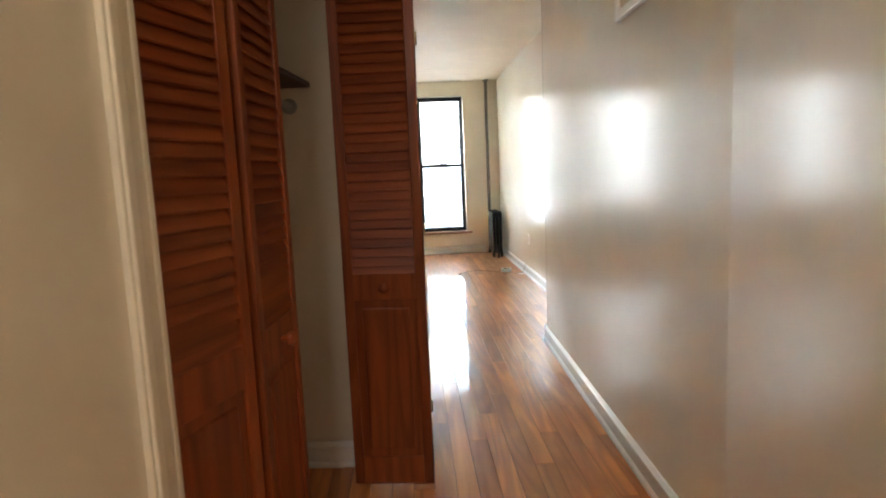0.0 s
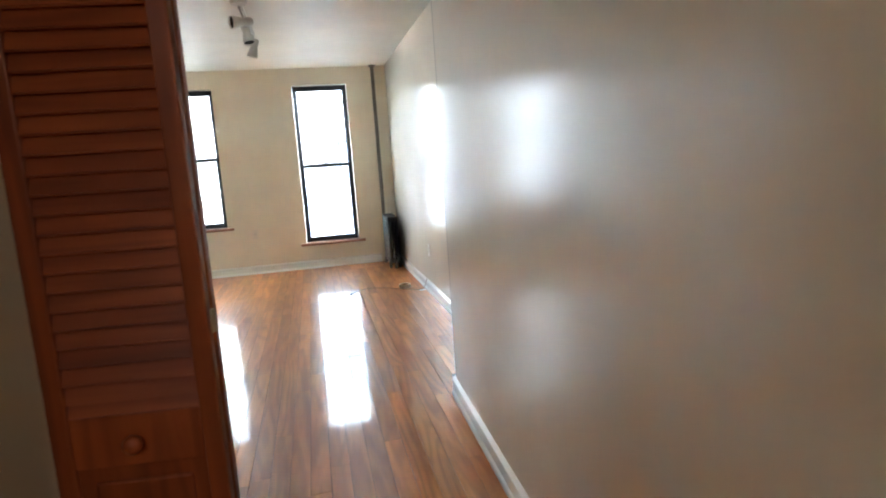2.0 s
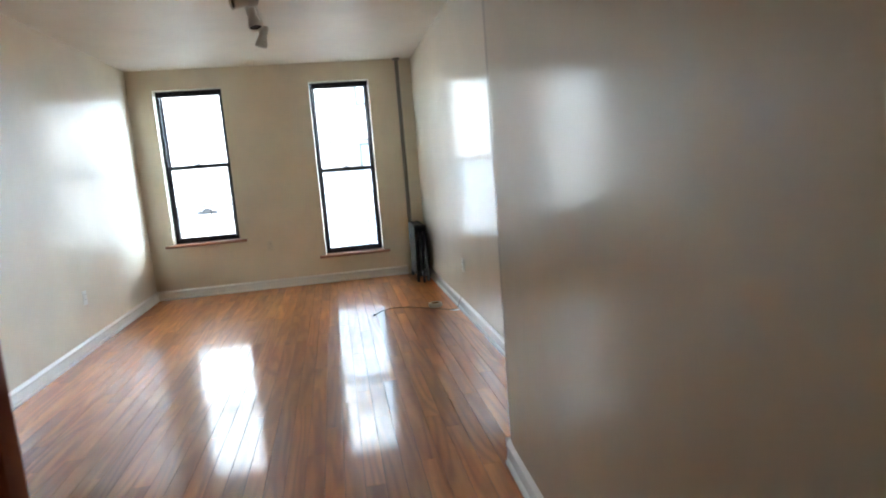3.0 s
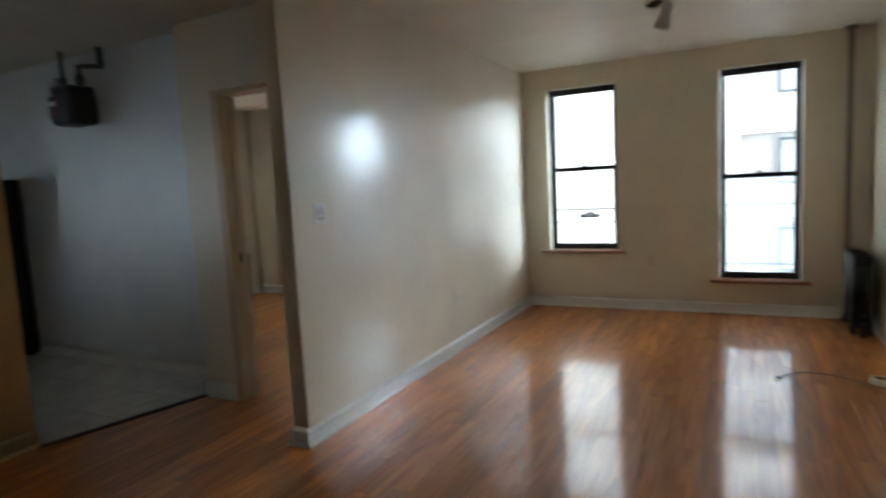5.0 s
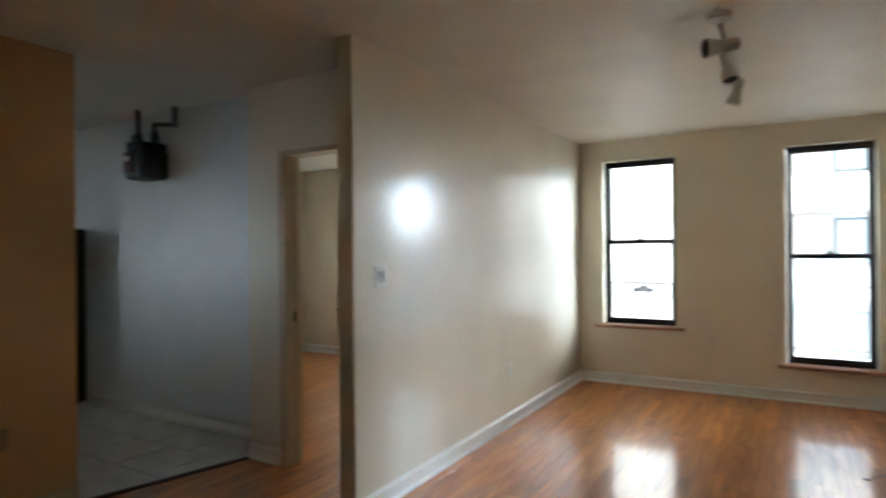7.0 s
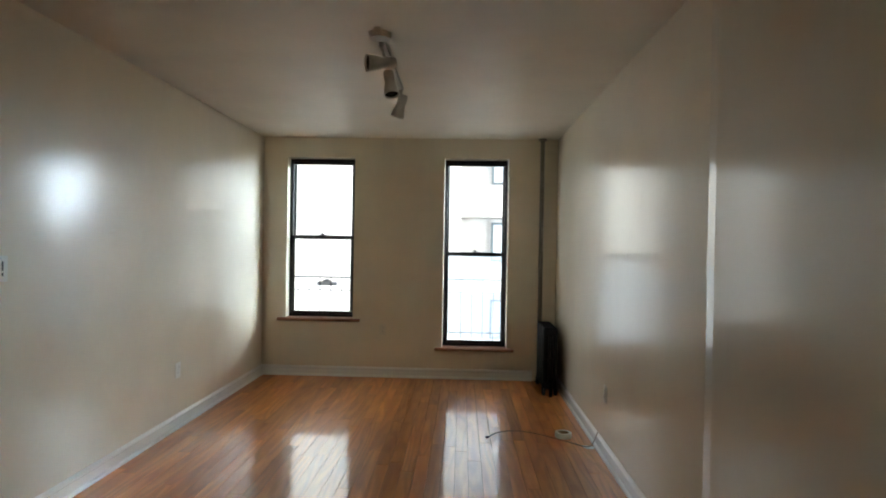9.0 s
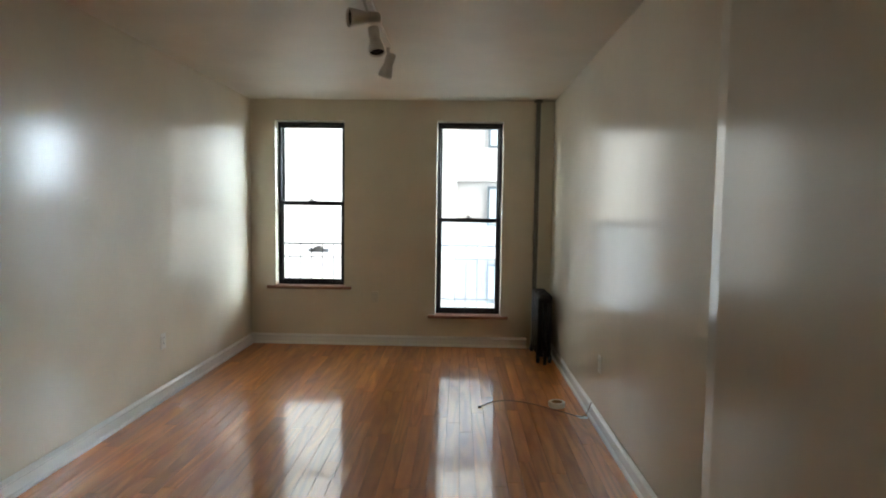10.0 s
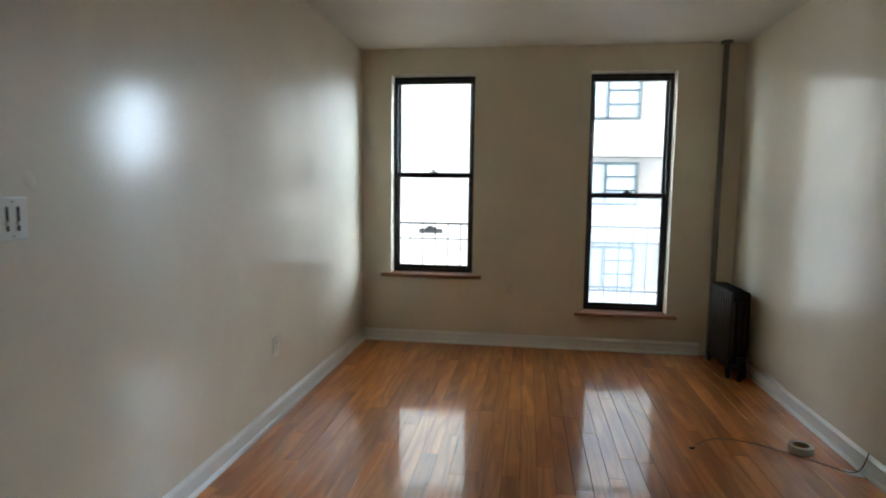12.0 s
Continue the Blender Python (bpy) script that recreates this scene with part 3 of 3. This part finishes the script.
for k in range(3):
    bm = bmesh.new()
    box(bm, IX - 0.045, -0.0048, 1.463 + k * 0.012, IX - 0.023, -0.0035, 1.466 + k * 0.012)
    part("speaker_slot", bm, DARK, ic)
for z in (1.39, 1.47, 1.55):
    bm = bmesh.new()
    rod(bm, (IX - 0.008, -0.003, z), (IX - 0.008, -0.0065, z), 0.005, 0.003, 12)
    part("screw", bm, GREY, ic)
slanted(ic)

# ---- riser pipe and radiator in the corner ----
pipe = thing("riser_pipe", "painted steam riser pipe in the room corner", "pipe")
bm = bmesh.new()
rod(bm, (2.905, -0.05, 0.0), (2.905, -0.05, H), 0.022, seg=20)
part("pipe", bm, PIPEP, pipe, smooth=True)
for z, n in ((H - 0.012, "ceiling_collar"), (0.006, "floor_collar")):
    bm = bmesh.new()
    rod(bm, (2.905, -0.05, z - 0.006), (2.905, -0.05, z + 0.011), 0.045, 0.04, 24)
    part(n, bm, PIPEP, pipe)


def radiator(at, rz, n, h, label):
    """Cast-iron column radiator along local +x."""
    r = thing("radiator", label, "radiator", "", at, rz)
    pitch = 0.056
    for k in range(n):
        x = k * pitch
        bm = bmesh.new()
        foot = 0.0 if k in (0, n - 1) else 0.055
        for y in (-0.046, 0.0, 0.046):
            box(bm, x - 0.022, y - 0.020, 0.075, x + 0.022, y + 0.020, h - 0.03, 0.014, 3)
        box(bm, x - 0.0265, -0.068, h - 0.085, x + 0.0268, 0.068, h, 0.022, 3)
        box(bm, x - 0.0265, -0.068, 0.055, x + 0.0268, 0.068, 0.125, 0.020, 3)
        if not foot:
            for y in (-0.055, 0.055):
                rod(bm, (x, y, 0.0), (x, y, 0.07), 0.017, 0.022, 12)
        part("section", bm, IRON, r, smooth=True)
    bm = bmesh.new()
    e = (n - 1) * pitch
    rod(bm, (e + 0.02, 0, 0.09), (e + 0.075, 0, 0.09), 0.018)
    rod(bm, (e + 0.075, 0, 0.0), (e + 0.075, 0, 0.13), 0.016)
    lathe(bm, [(0.0001, 0.175), (0.024, 0.172), (0.028, 0.160), (0.022, 0.145), (0.014, 0.13)], pose(e + 0.075, 0, 0), 16)
    part("valve", bm, IRON, r, "black steam valve at the floor", True)
    return r


radiator((2.940, -0.13, 0.0), -90, 9, 0.635, "black painted cast-iron radiator standing in the corner")

# ---- track light on the ceiling ----
tl = thing("track_light", "white ceiling track light with three spot heads", "track light")
TX = 1.645
bm = bmesh.new()
box(bm, TX - 0.017, -3.15, H - 0.022, TX + 0.017, -1.97, H, 0.003)
part("track", bm, LAMPW, tl)
bm = bmesh.new()
rod(bm, (TX, -3.05, H - 0.03), (TX, -3.05, H), 0.055, 0.062, 28)
part("canopy", bm, LAMPW, tl)


def spot(y, aim):
    """A spot head hung under the track: flared white shade, dark mouth."""
    a = Vector(aim).normalized()
    c = Vector((TX, y, H - 0.140))
    m = Matrix.Translation(c) @ (-a).to_track_quat("Z", "Y").to_matrix().to_4x4()
    bm = bmesh.new()
    rod(bm, (TX, y, H - 0.022), (TX, y, H - 0.055), 0.013, seg=14)
    rod(bm, (TX, y, H - 0.05), c + a * -0.03, 0.007, seg=12)
    arm = part("stem", bm, LAMPW, tl)
    bm = bmesh.new()
    lathe(bm, [(0.0001, 0.085), (0.026, 0.083), (0.032, 0.074), (0.033, 0.030), (0.029, 0.018), (0.031, 0.004), (0.040, -0.03), (0.046, -0.065), (0.046, -0.078), (0.043, -0.078), (0.040, -0.05), (0.028, 0.0), (0.0001, 0.004)], m, 28)
    head = part("shade", bm, LAMPW, tl, "flared white metal shade", True)
    bm = bmesh.new()
    lathe(bm, [(0.0001, -0.060), (0.022, -0.062), (0.035, -0.055), (0.0415, -0.066)], m, 24)
    part("bulb", bm, LAMPIN, head, "unlit dark reflector bulb", True)


spot(-3.00, (-0.85, -0.45, -0.12))
spot(-2.60, (0.18, -0.25, -0.95))
spot(-2.01, (-0.28, 0.05, -0.95))

# ---- cable, tape roll and paper on the floor ----
cv = bpy.data.curves.new("cable", "CURVE")
cv.dimensions, cv.bevel_depth, cv.bevel_resolution = "3D", 0.003, 3
sp = cv.splines.new("NURBS")
path = [(2.31, -1.86, 0.006), (2.36, -1.79, 0.012), (2.45, -1.74, 0.02), (2.58, -1.75, 0.018), (2.70, -1.78, 0.008), (2.80, -1.86, 0.004), (2.92, -1.95, 0.004), (2.97, -2.02, 0.005), (3.02, -2.06, 0.02), (3.042, -2.05, 0.09), (3.055, -2.04, 0.116)]
sp.points.add(len(path) - 1)
for p, c in zip(sp.points, path):
    p.co = (*c, 1)
sp.use_endpoint_u, sp.order_u = True, 4
cv.materials.append(CABLE)
dep = bpy.data.objects.new("cable_tmp", cv)
cab = thing("cable", "thin tan cable lying loose across the floor", "cable")
scene.collection.objects.link(dep)
me = bpy.data.meshes.new_from_object(dep.evaluated_get(bpy.context.evaluated_depsgraph_get()))
bpy.data.objects.remove(dep)
c1 = new("cord", me)
c1.parent = cab
bm = bmesh.new()
box(bm, 2.292, -1.872, 0.0, 2.316, -1.858, 0.012, 0.003)
part("connector", bm, DARK, cab, "black plug end")

tp = thing("tape_roll", "white roll of tape lying on the oak floor", "tape roll")
bm = bmesh.new()
m = pose(2.862, -1.80, 0.0)
lathe(bm, [(0.040, 0.0), (0.058, 0.0), (0.060, 0.003), (0.060, 0.033), (0.058, 0.036), (0.040, 0.036), (0.040, 0.0)], m, 36)
part("tape", bm, TAPE, tp)
bm = bmesh.new()
lathe(bm, [(0.036, 0.001), (0.0398, 0.001), (0.0398, 0.035), (0.036, 0.035), (0.036, 0.001)], m, 36)
part("core", bm, CARD, tp, "brown card core")
bm = bmesh.new()
vs = [bm.verts.new(p) for p in ((2.95, -1.985, 0.003), (3.04, -2.01, 0.004), (3.025, -2.08, 0.012), (2.985, -2.055, 0.004))]
f = bm.faces.new(vs)
g = bmesh.ops.extrude_face_region(bm, geom=[f])
for v in [e for e in g["geom"] if isinstance(e, bmesh.types.BMVert)]:
    v.co.z += 0.0015
solid("paper_scrap", bm, TAPE, "white folded paper scrap beside the baseboard", "paper")

# ---- kitchen: gas meter, refrigerator ----
gm = thing("gas_meter", "dark gas meter hung high on the kitchen wall", "gas meter")
bm = bmesh.new()
box(bm, -2.69, -3.36, 1.98, -2.42, -3.12, 2.22, 0.045, 4)
box(bm, -2.675, -3.345, 2.20, -2.435, -3.135, 2.275, 0.02, 3)
part("meter_case", bm, METERB, gm, smooth=False)
bm = bmesh.new()
box(bm, -2.66, -3.372, 2.03, -2.55, -3.356, 2.20, 0.006)
dial = part("dial_plate", bm, METERR, gm, "dark red dial plate")
bm = bmesh.new()
box(bm, -2.655, -3.376, 2.125, -2.575, -3.371, 2.16, 0.002)
part("dial_label", bm, PLASTIC, dial, "white label")
for x in (-2.66, -2.45):
    bm = bmesh.new()
    rod(bm, (x, -3.24, 2.26), (x, -3.24, 2.36), 0.028, seg=16)
    rod(bm, (x, -3.24, 2.30), (x, -3.24, 2.335), 0.036, seg=6)
    if x < -2.5:
        rod(bm, (x, -3.24, 2.35), (x, -3.24, HK), 0.016)
    else:
        rod(bm, (x, -3.24, 2.36), (x, -3.24, 2.42), 0.016)
        rod(bm, (-2.466, -3.24, 2.42), (-2.33, -3.14, 2.42), 0.017)
        rod(bm, (-2.33, -3.14, 2.405), (-2.33, -3.14, HK), 0.026)
    part("pipe", bm, GASPIPE, gm, "grey gas pipe with fittings", True)
bm = bmesh.new()
box(bm, -2.76, -3.30, 2.235, -2.66, -3.18, 2.31, 0.02, 3)
rod(bm, (-2.73, -3.24, 2.29), (-2.73, -3.24, 2.36), 0.02)
part("regulator", bm, GREY, gm, "grey pressure regulator", True)

fr = thing("refrigerator", "black refrigerator standing against the kitchen wall", "refrigerator")
bm = bmesh.new()
box(bm, -4.390, -3.74, 0.03, -3.720, -3.10, 1.62, 0.012, 3)
part("body", bm, FRIDGE, fr)
for z0, z1 in ((0.06, 1.08), (1.10, 1.615)):
    bm = bmesh.new()
    box(bm, -4.385, -3.80, z0, -3.725, -3.745, z1, 0.012, 3)
    dd = part("door", bm, FRIDGE, fr)
    bm = bmesh.new()
    box(bm, -3.790, -3.84, z0 + 0.08, -3.765, -3.80, min(z1, z0 + 0.5), 0.008)
    part("handle", bm, FRIDGE, dd)
for x in (-4.34, -3.77):
    for y in (-3.7, -3.14):
        part("foot", rod(bmesh.new(), (x, y, 0), (x, y, 0.04), 0.02), DARK, fr)

# ---- bedroom: ceiling dome, riser, radiator ----
cl = thing("ceiling_light", "white frosted glass dome light on the bedroom ceiling", "ceiling light")
bm = bmesh.new()
rod(bm, (-2.3, -1.42, H - 0.022), (-2.3, -1.42, H), 0.15, 0.15, 32)
part("base", bm, LAMPW, cl)
bm = bmesh.new()
lathe(bm, [(0.0001, -0.115), (0.04, -0.112), (0.09, -0.094), (0.125, -0.062), (0.14, -0.022)], pose(-2.3, -1.42, H), 32)
part("shade", bm, DOME, cl, "frosted glass dome", True)
bp = thing("riser_pipe", "thin painted riser pipe in the bedroom corner", "pipe")
bm = bmesh.new()
rod(bm, (-3.90, -0.06, 0), (-3.90, -0.06, H), 0.022, seg=20)
part("pipe", bm, CASING, bp, smooth=True)

radiator((-3.80, -0.42, 0.0), -90, 8, 0.60, "black painted cast-iron radiator beside the bedroom wall")

# ---- entry: base of the added, unseen ceiling lamp behind the start of the walk ----
el = thing("ceiling_light", "unseen round ceiling light added to brighten the entry", "ceiling light")
bm = bmesh.new()
rod(bm, (1.46, -9.53, H - 0.03), (1.46, -9.53, H), 0.16, 0.16, 32)
part("base", bm, LAMPW, el)

# ---- outside: fire escape railing, buildings across the street ----
fe = thing("fire_escape_railing", "thin dark iron fire escape railing outside the windows", "railing")
FY = 1.25
for z, t in ((0.965, 0.010), (0.80, 0.006), (0.30, 0.010)):
    bm = bmesh.new()
    box(bm, -1.2, FY - t, z - t, 4.0, FY + t, z + t)
    part("rail", bm, RAIL, fe)
bar = bmesh.new()
rod(bar, (0, FY, -0.02), (0, FY, 0.965), 0.006, seg=8)
bar = mesh("baluster", bar, RAIL)
for k in range(38):
    o = new("baluster", bar)
    o.parent = fe
    o.location = (-1.2 + k * 0.137, 0, 0)
bm = bmesh.new()
for k in range(24):
    box(bm, -1.2, 0.32 + k * 0.039, -0.045, 4.0, 0.335 + k * 0.039, -0.02)
for x in (-1.18, 1.4, 3.98):
    box(bm, x - 0.02, T, -0.08, x + 0.02, FY + 0.02, -0.045)
part("platform", bm, RAIL, fe, "open iron slat platform")
bm = bmesh.new()
box(bm, 0.26, 1.262, 0.855, 0.52, 1.275, 0.905, 0.006, 2)
box(bm, 0.33, 1.263, 0.890, 0.45, 1.274, 0.925, 0.005, 2)
box(bm, 0.36, 1.264, 0.92, 0.42, 1.273, 0.94, 0.004, 2)
solid("railing_plate", bm, plain("grey_painted_plate", (0.13, 0.13, 0.15), 0.5), "flat grey metal plate fixed on the fire escape railing", "plate")

# unseen building mass, added to keep sky light off the facade and rooms
own = thing("tenement_building", "unseen brick mass around the apartment, added to block sky light", "building")
bm = bmesh.new()
box(bm, -16, -14, 2.70, 16, 0.24, 9.0)
part("upper_storeys", bm, BRICK, own)
bm = bmesh.new()
box(bm, -16, -14, -9.5, 16, 0.24, -0.14)
part("lower_storeys", bm, BRICK, own)
bm = bmesh.new()
box(bm, 3.45, -14, -0.14, 16, 0.24, 2.70)
part("side_wing", bm, BRICK, own)
bm = bmesh.new()
lathe(bm, [(90.0, -9.5), (90.0, 45.0)], pose(0, 0, 0), 96)
m, nt, b = shader("bright_hazy_sky", 1.0)
b.inputs["Base Color"].default_value = (0, 0, 0, 1)
b.inputs["Emission Color"].default_value = (0.65, 0.83, 1.0, 1)
b.inputs["Emission Strength"].default_value = 10.8
solid("backdrop", bm, m, "bright white hazy sky beyond the street", "sky", kind="structure")
structure("ground", [(-300, -300, -9.6, 300, 400, -9.5)], ASPHALT, "grey asphalt street below the windows")


def facade(x0, n, y, name, label, z1=10.2, storeys=7, blank=(), band=None):
    """Pale stone block with brick piers and a row of grouped windows on each storey."""
    b = thing(name, label, "building")
    z0, bay = -9.5, 4.05
    x1 = x0 + n * bay - 1.07
    bm = bmesh.new()
    box(bm, x0, y + 0.25, z0, x1, y + 9, z1)
    box(bm, x0 - 0.1, y - 0.2, z1, x1 + 0.1, y + 9, z1 + 0.5)
    part("wall", bm, BRICK, b, "buff brick wall")
    floors = [-8.08 + 2.65 * k for k in range(storeys)]
    for f in floors:
        bm = bmesh.new()
        box(bm, x0, y + 0.05, f - 0.15, x1, y + 0.26, f + 0.95, 0.01)
        part("spandrel", bm, band or STONE, b, "pale stone band" if band is None else "")
    for i in blank:
        bm = bmesh.new()
        box(bm, x0 + i * bay - 0.5, y + 0.04, floors[0], x0 + (i + 1) * bay - 0.5, y + 0.24, z1 - 0.01)
        part("blank_bay", bm, STONE, b, "plain pale stone wall bay")
    for i in set(range(n)) - set(blank):
        xa = x0 + i * bay + 0.55
        for f in floors:
            za, zb = f + 0.98, f + 2.33
            w = thing_part("window", b)
            bm = bmesh.new()
            sash(bm, xa, xa + 1.75, za, zb, y + 0.13, y + 0.25, 0.08)
            box(bm, xa + 0.72, y + 0.13, za, xa + 0.79, y + 0.25, zb)
            for z in (za + 0.47, za + 0.90):
                box(bm, xa + 0.79, y + 0.13, z - 0.025, xa + 1.69, y + 0.25, z + 0.025)
            part("frame", bm, FARFRAME, w)
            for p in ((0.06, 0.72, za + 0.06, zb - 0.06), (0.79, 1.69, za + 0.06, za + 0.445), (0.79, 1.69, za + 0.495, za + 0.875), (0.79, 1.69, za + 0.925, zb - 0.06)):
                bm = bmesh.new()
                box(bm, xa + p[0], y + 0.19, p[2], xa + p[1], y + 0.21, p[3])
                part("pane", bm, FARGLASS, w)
    return b


def thing_part(name, parent):
    e = new(name)
    e.parent = parent
    return e


facade(-17.73, 7, 14.0, "apartment_building", "pale stone and brick apartment building across the street", blank=(2, 3, 4))
facade(10.4, 7, 14.6, "apartment_building", "low buff brick building beside the taller one", 1.3, 4, band=BRICK)

# ---- floors ----
structure("floor_base", [(-5.3, -9.9, -0.12, XR + 0.3, T, -0.022)], UNDER, "dark subfloor under the boards")
floor = tagged(new("floor"), "glossy varnished red oak strip floor", "floor", "", "structure")
BWID = 0.083
rng = random.Random(7)


def board(x, y0, y1, w=BWID):
    bm = bmesh.new()
    hw, g, c = w / 2, rng.uniform(0.0003, 0.0010), 0.0006
    vs = []
    lift = 0.0
    for dx, dy, z in ((g, g, -0.021), (g, g, -c + lift), (g + c, g + c, lift)):
        vs.append([bm.verts.new((sx * (hw - dx), y, z)) for sx, y in ((-1, dy), (1, dy), (1, y1 - y0 - dy), (-1, y1 - y0 - dy))])
    for p, q in zip(vs, vs[1:]):
        for k in range(4):
            bm.faces.new((p[k], p[(k + 1) % 4], q[(k + 1) % 4], q[k]))
    bm.faces.new(vs[2])
    return bm


def strips(x0, x1, ya, yb, lo=0.7, hi=1.7):
    x = x0
    while x < x1 - 0.01:
        w = min(BWID, x1 - x)
        y = ya
        first = rng.uniform(0.2, hi)
        while y < yb - 0.01:
            ln = first or rng.uniform(lo, hi)
            first = 0
            ye = yb if yb - (y + ln) < 0.3 else min(yb, y + ln)
            yield x + w / 2, y, ye, w
            y = ye
        x += BWID


for x, y0, y1, w in list(strips(0.0, 17 * BWID, -6.3, 0.0)) + list(strips(17 * BWID, 33 * BWID, -9.7, 0.0)) + list(strips(33 * BWID, XR, YE, 0.0)):
    o = new("floor_board", mesh("floor_board", board(x, y0, y1, w), OAK, outward=False))
    o.parent = floor
    o.location, o.rotation_euler = (x, y0, 0), (0, rng.uniform(-0.004, 0.004), 0)
rest = bmesh.new()
for area in ((-19 * BWID, 0.0, -6.0, -3.36), (-4.1, -0.1, -3.36, 0.0), (0.58, 17 * BWID, -9.7, -6.3)):
    for x, y0, y1, w in strips(*area):
        b = board(x, y0, y1, w)
        bmesh.ops.translate(b, verts=b.verts, vec=(x, y0, 0))
        tmp = bpy.data.meshes.new("tmp")
        b.to_mesh(tmp)
        b.free()
        rest.from_mesh(tmp)
        bpy.data.meshes.remove(tmp)
o = new("floor_boards_beyond", mesh("floor_boards_beyond", rest, OAK_REST, outward=False))
o.parent = floor
tagged(o, kind="stuff")

tiles = tagged(new("floor_kitchen"), "grey marbled tile kitchen floor", "floor", "", "structure")
EDGE, ENORM = Vector((-1.50, -4.335, 0)), Vector((0.955, -0.26, 0)).normalized()


def cut(bm):
    """Keeps what lies on the kitchen's side of the slanted edge."""
    bmesh.ops.bisect_plane(bm, geom=bm.verts[:] + bm.edges[:] + bm.faces[:], plane_co=EDGE, plane_no=ENORM, clear_outer=True)
    bmesh.ops.holes_fill(bm, edges=bm.edges)
    return bm


bm = bmesh.new()
box(bm, -5.2, -6.3, -0.02, -1.16, -3.08, 0.002)
part("grout", cut(bm), GROUT, tiles)
bm = bmesh.new()
box(bm, 0.004, 0.004, -0.002, 0.401, 0.401, 0.006, 0.0015, 1)
tme = mesh("tile", bm, TILE)
for j in range(8):
    for i in range(11):
        x, y = -1.31 - i * 0.405 + (0.2 if j % 2 else 0), -3.08 - (j + 1) * 0.405
        if x > -1.7 and y < -4.5:
            continue
        if x > -2.05:
            bm = bmesh.new()
            box(bm, x + 0.004, y + 0.004, -0.002, x + 0.401, y + 0.401, 0.006, 0.0015, 1)
            cut(bm)
            if not bm.verts:
                bm.free()
                continue
            part("tile", bm, TILE, tiles)
        else:
            o = new("tile", tme)
            o.parent = tiles
            o.location = (x, y, 0)
bm = bmesh.new()
box(bm, -0.022, 0, -0.01, 0.022, 1.02, 0.010, 0.005)
o = solid("threshold", bm, SHELFWOOD, "dark worn wooden threshold between oak and tile", "threshold", kind="structure")
o.matrix_world = pose(-1.50, -4.335, 0, 0, 0, -15.2)
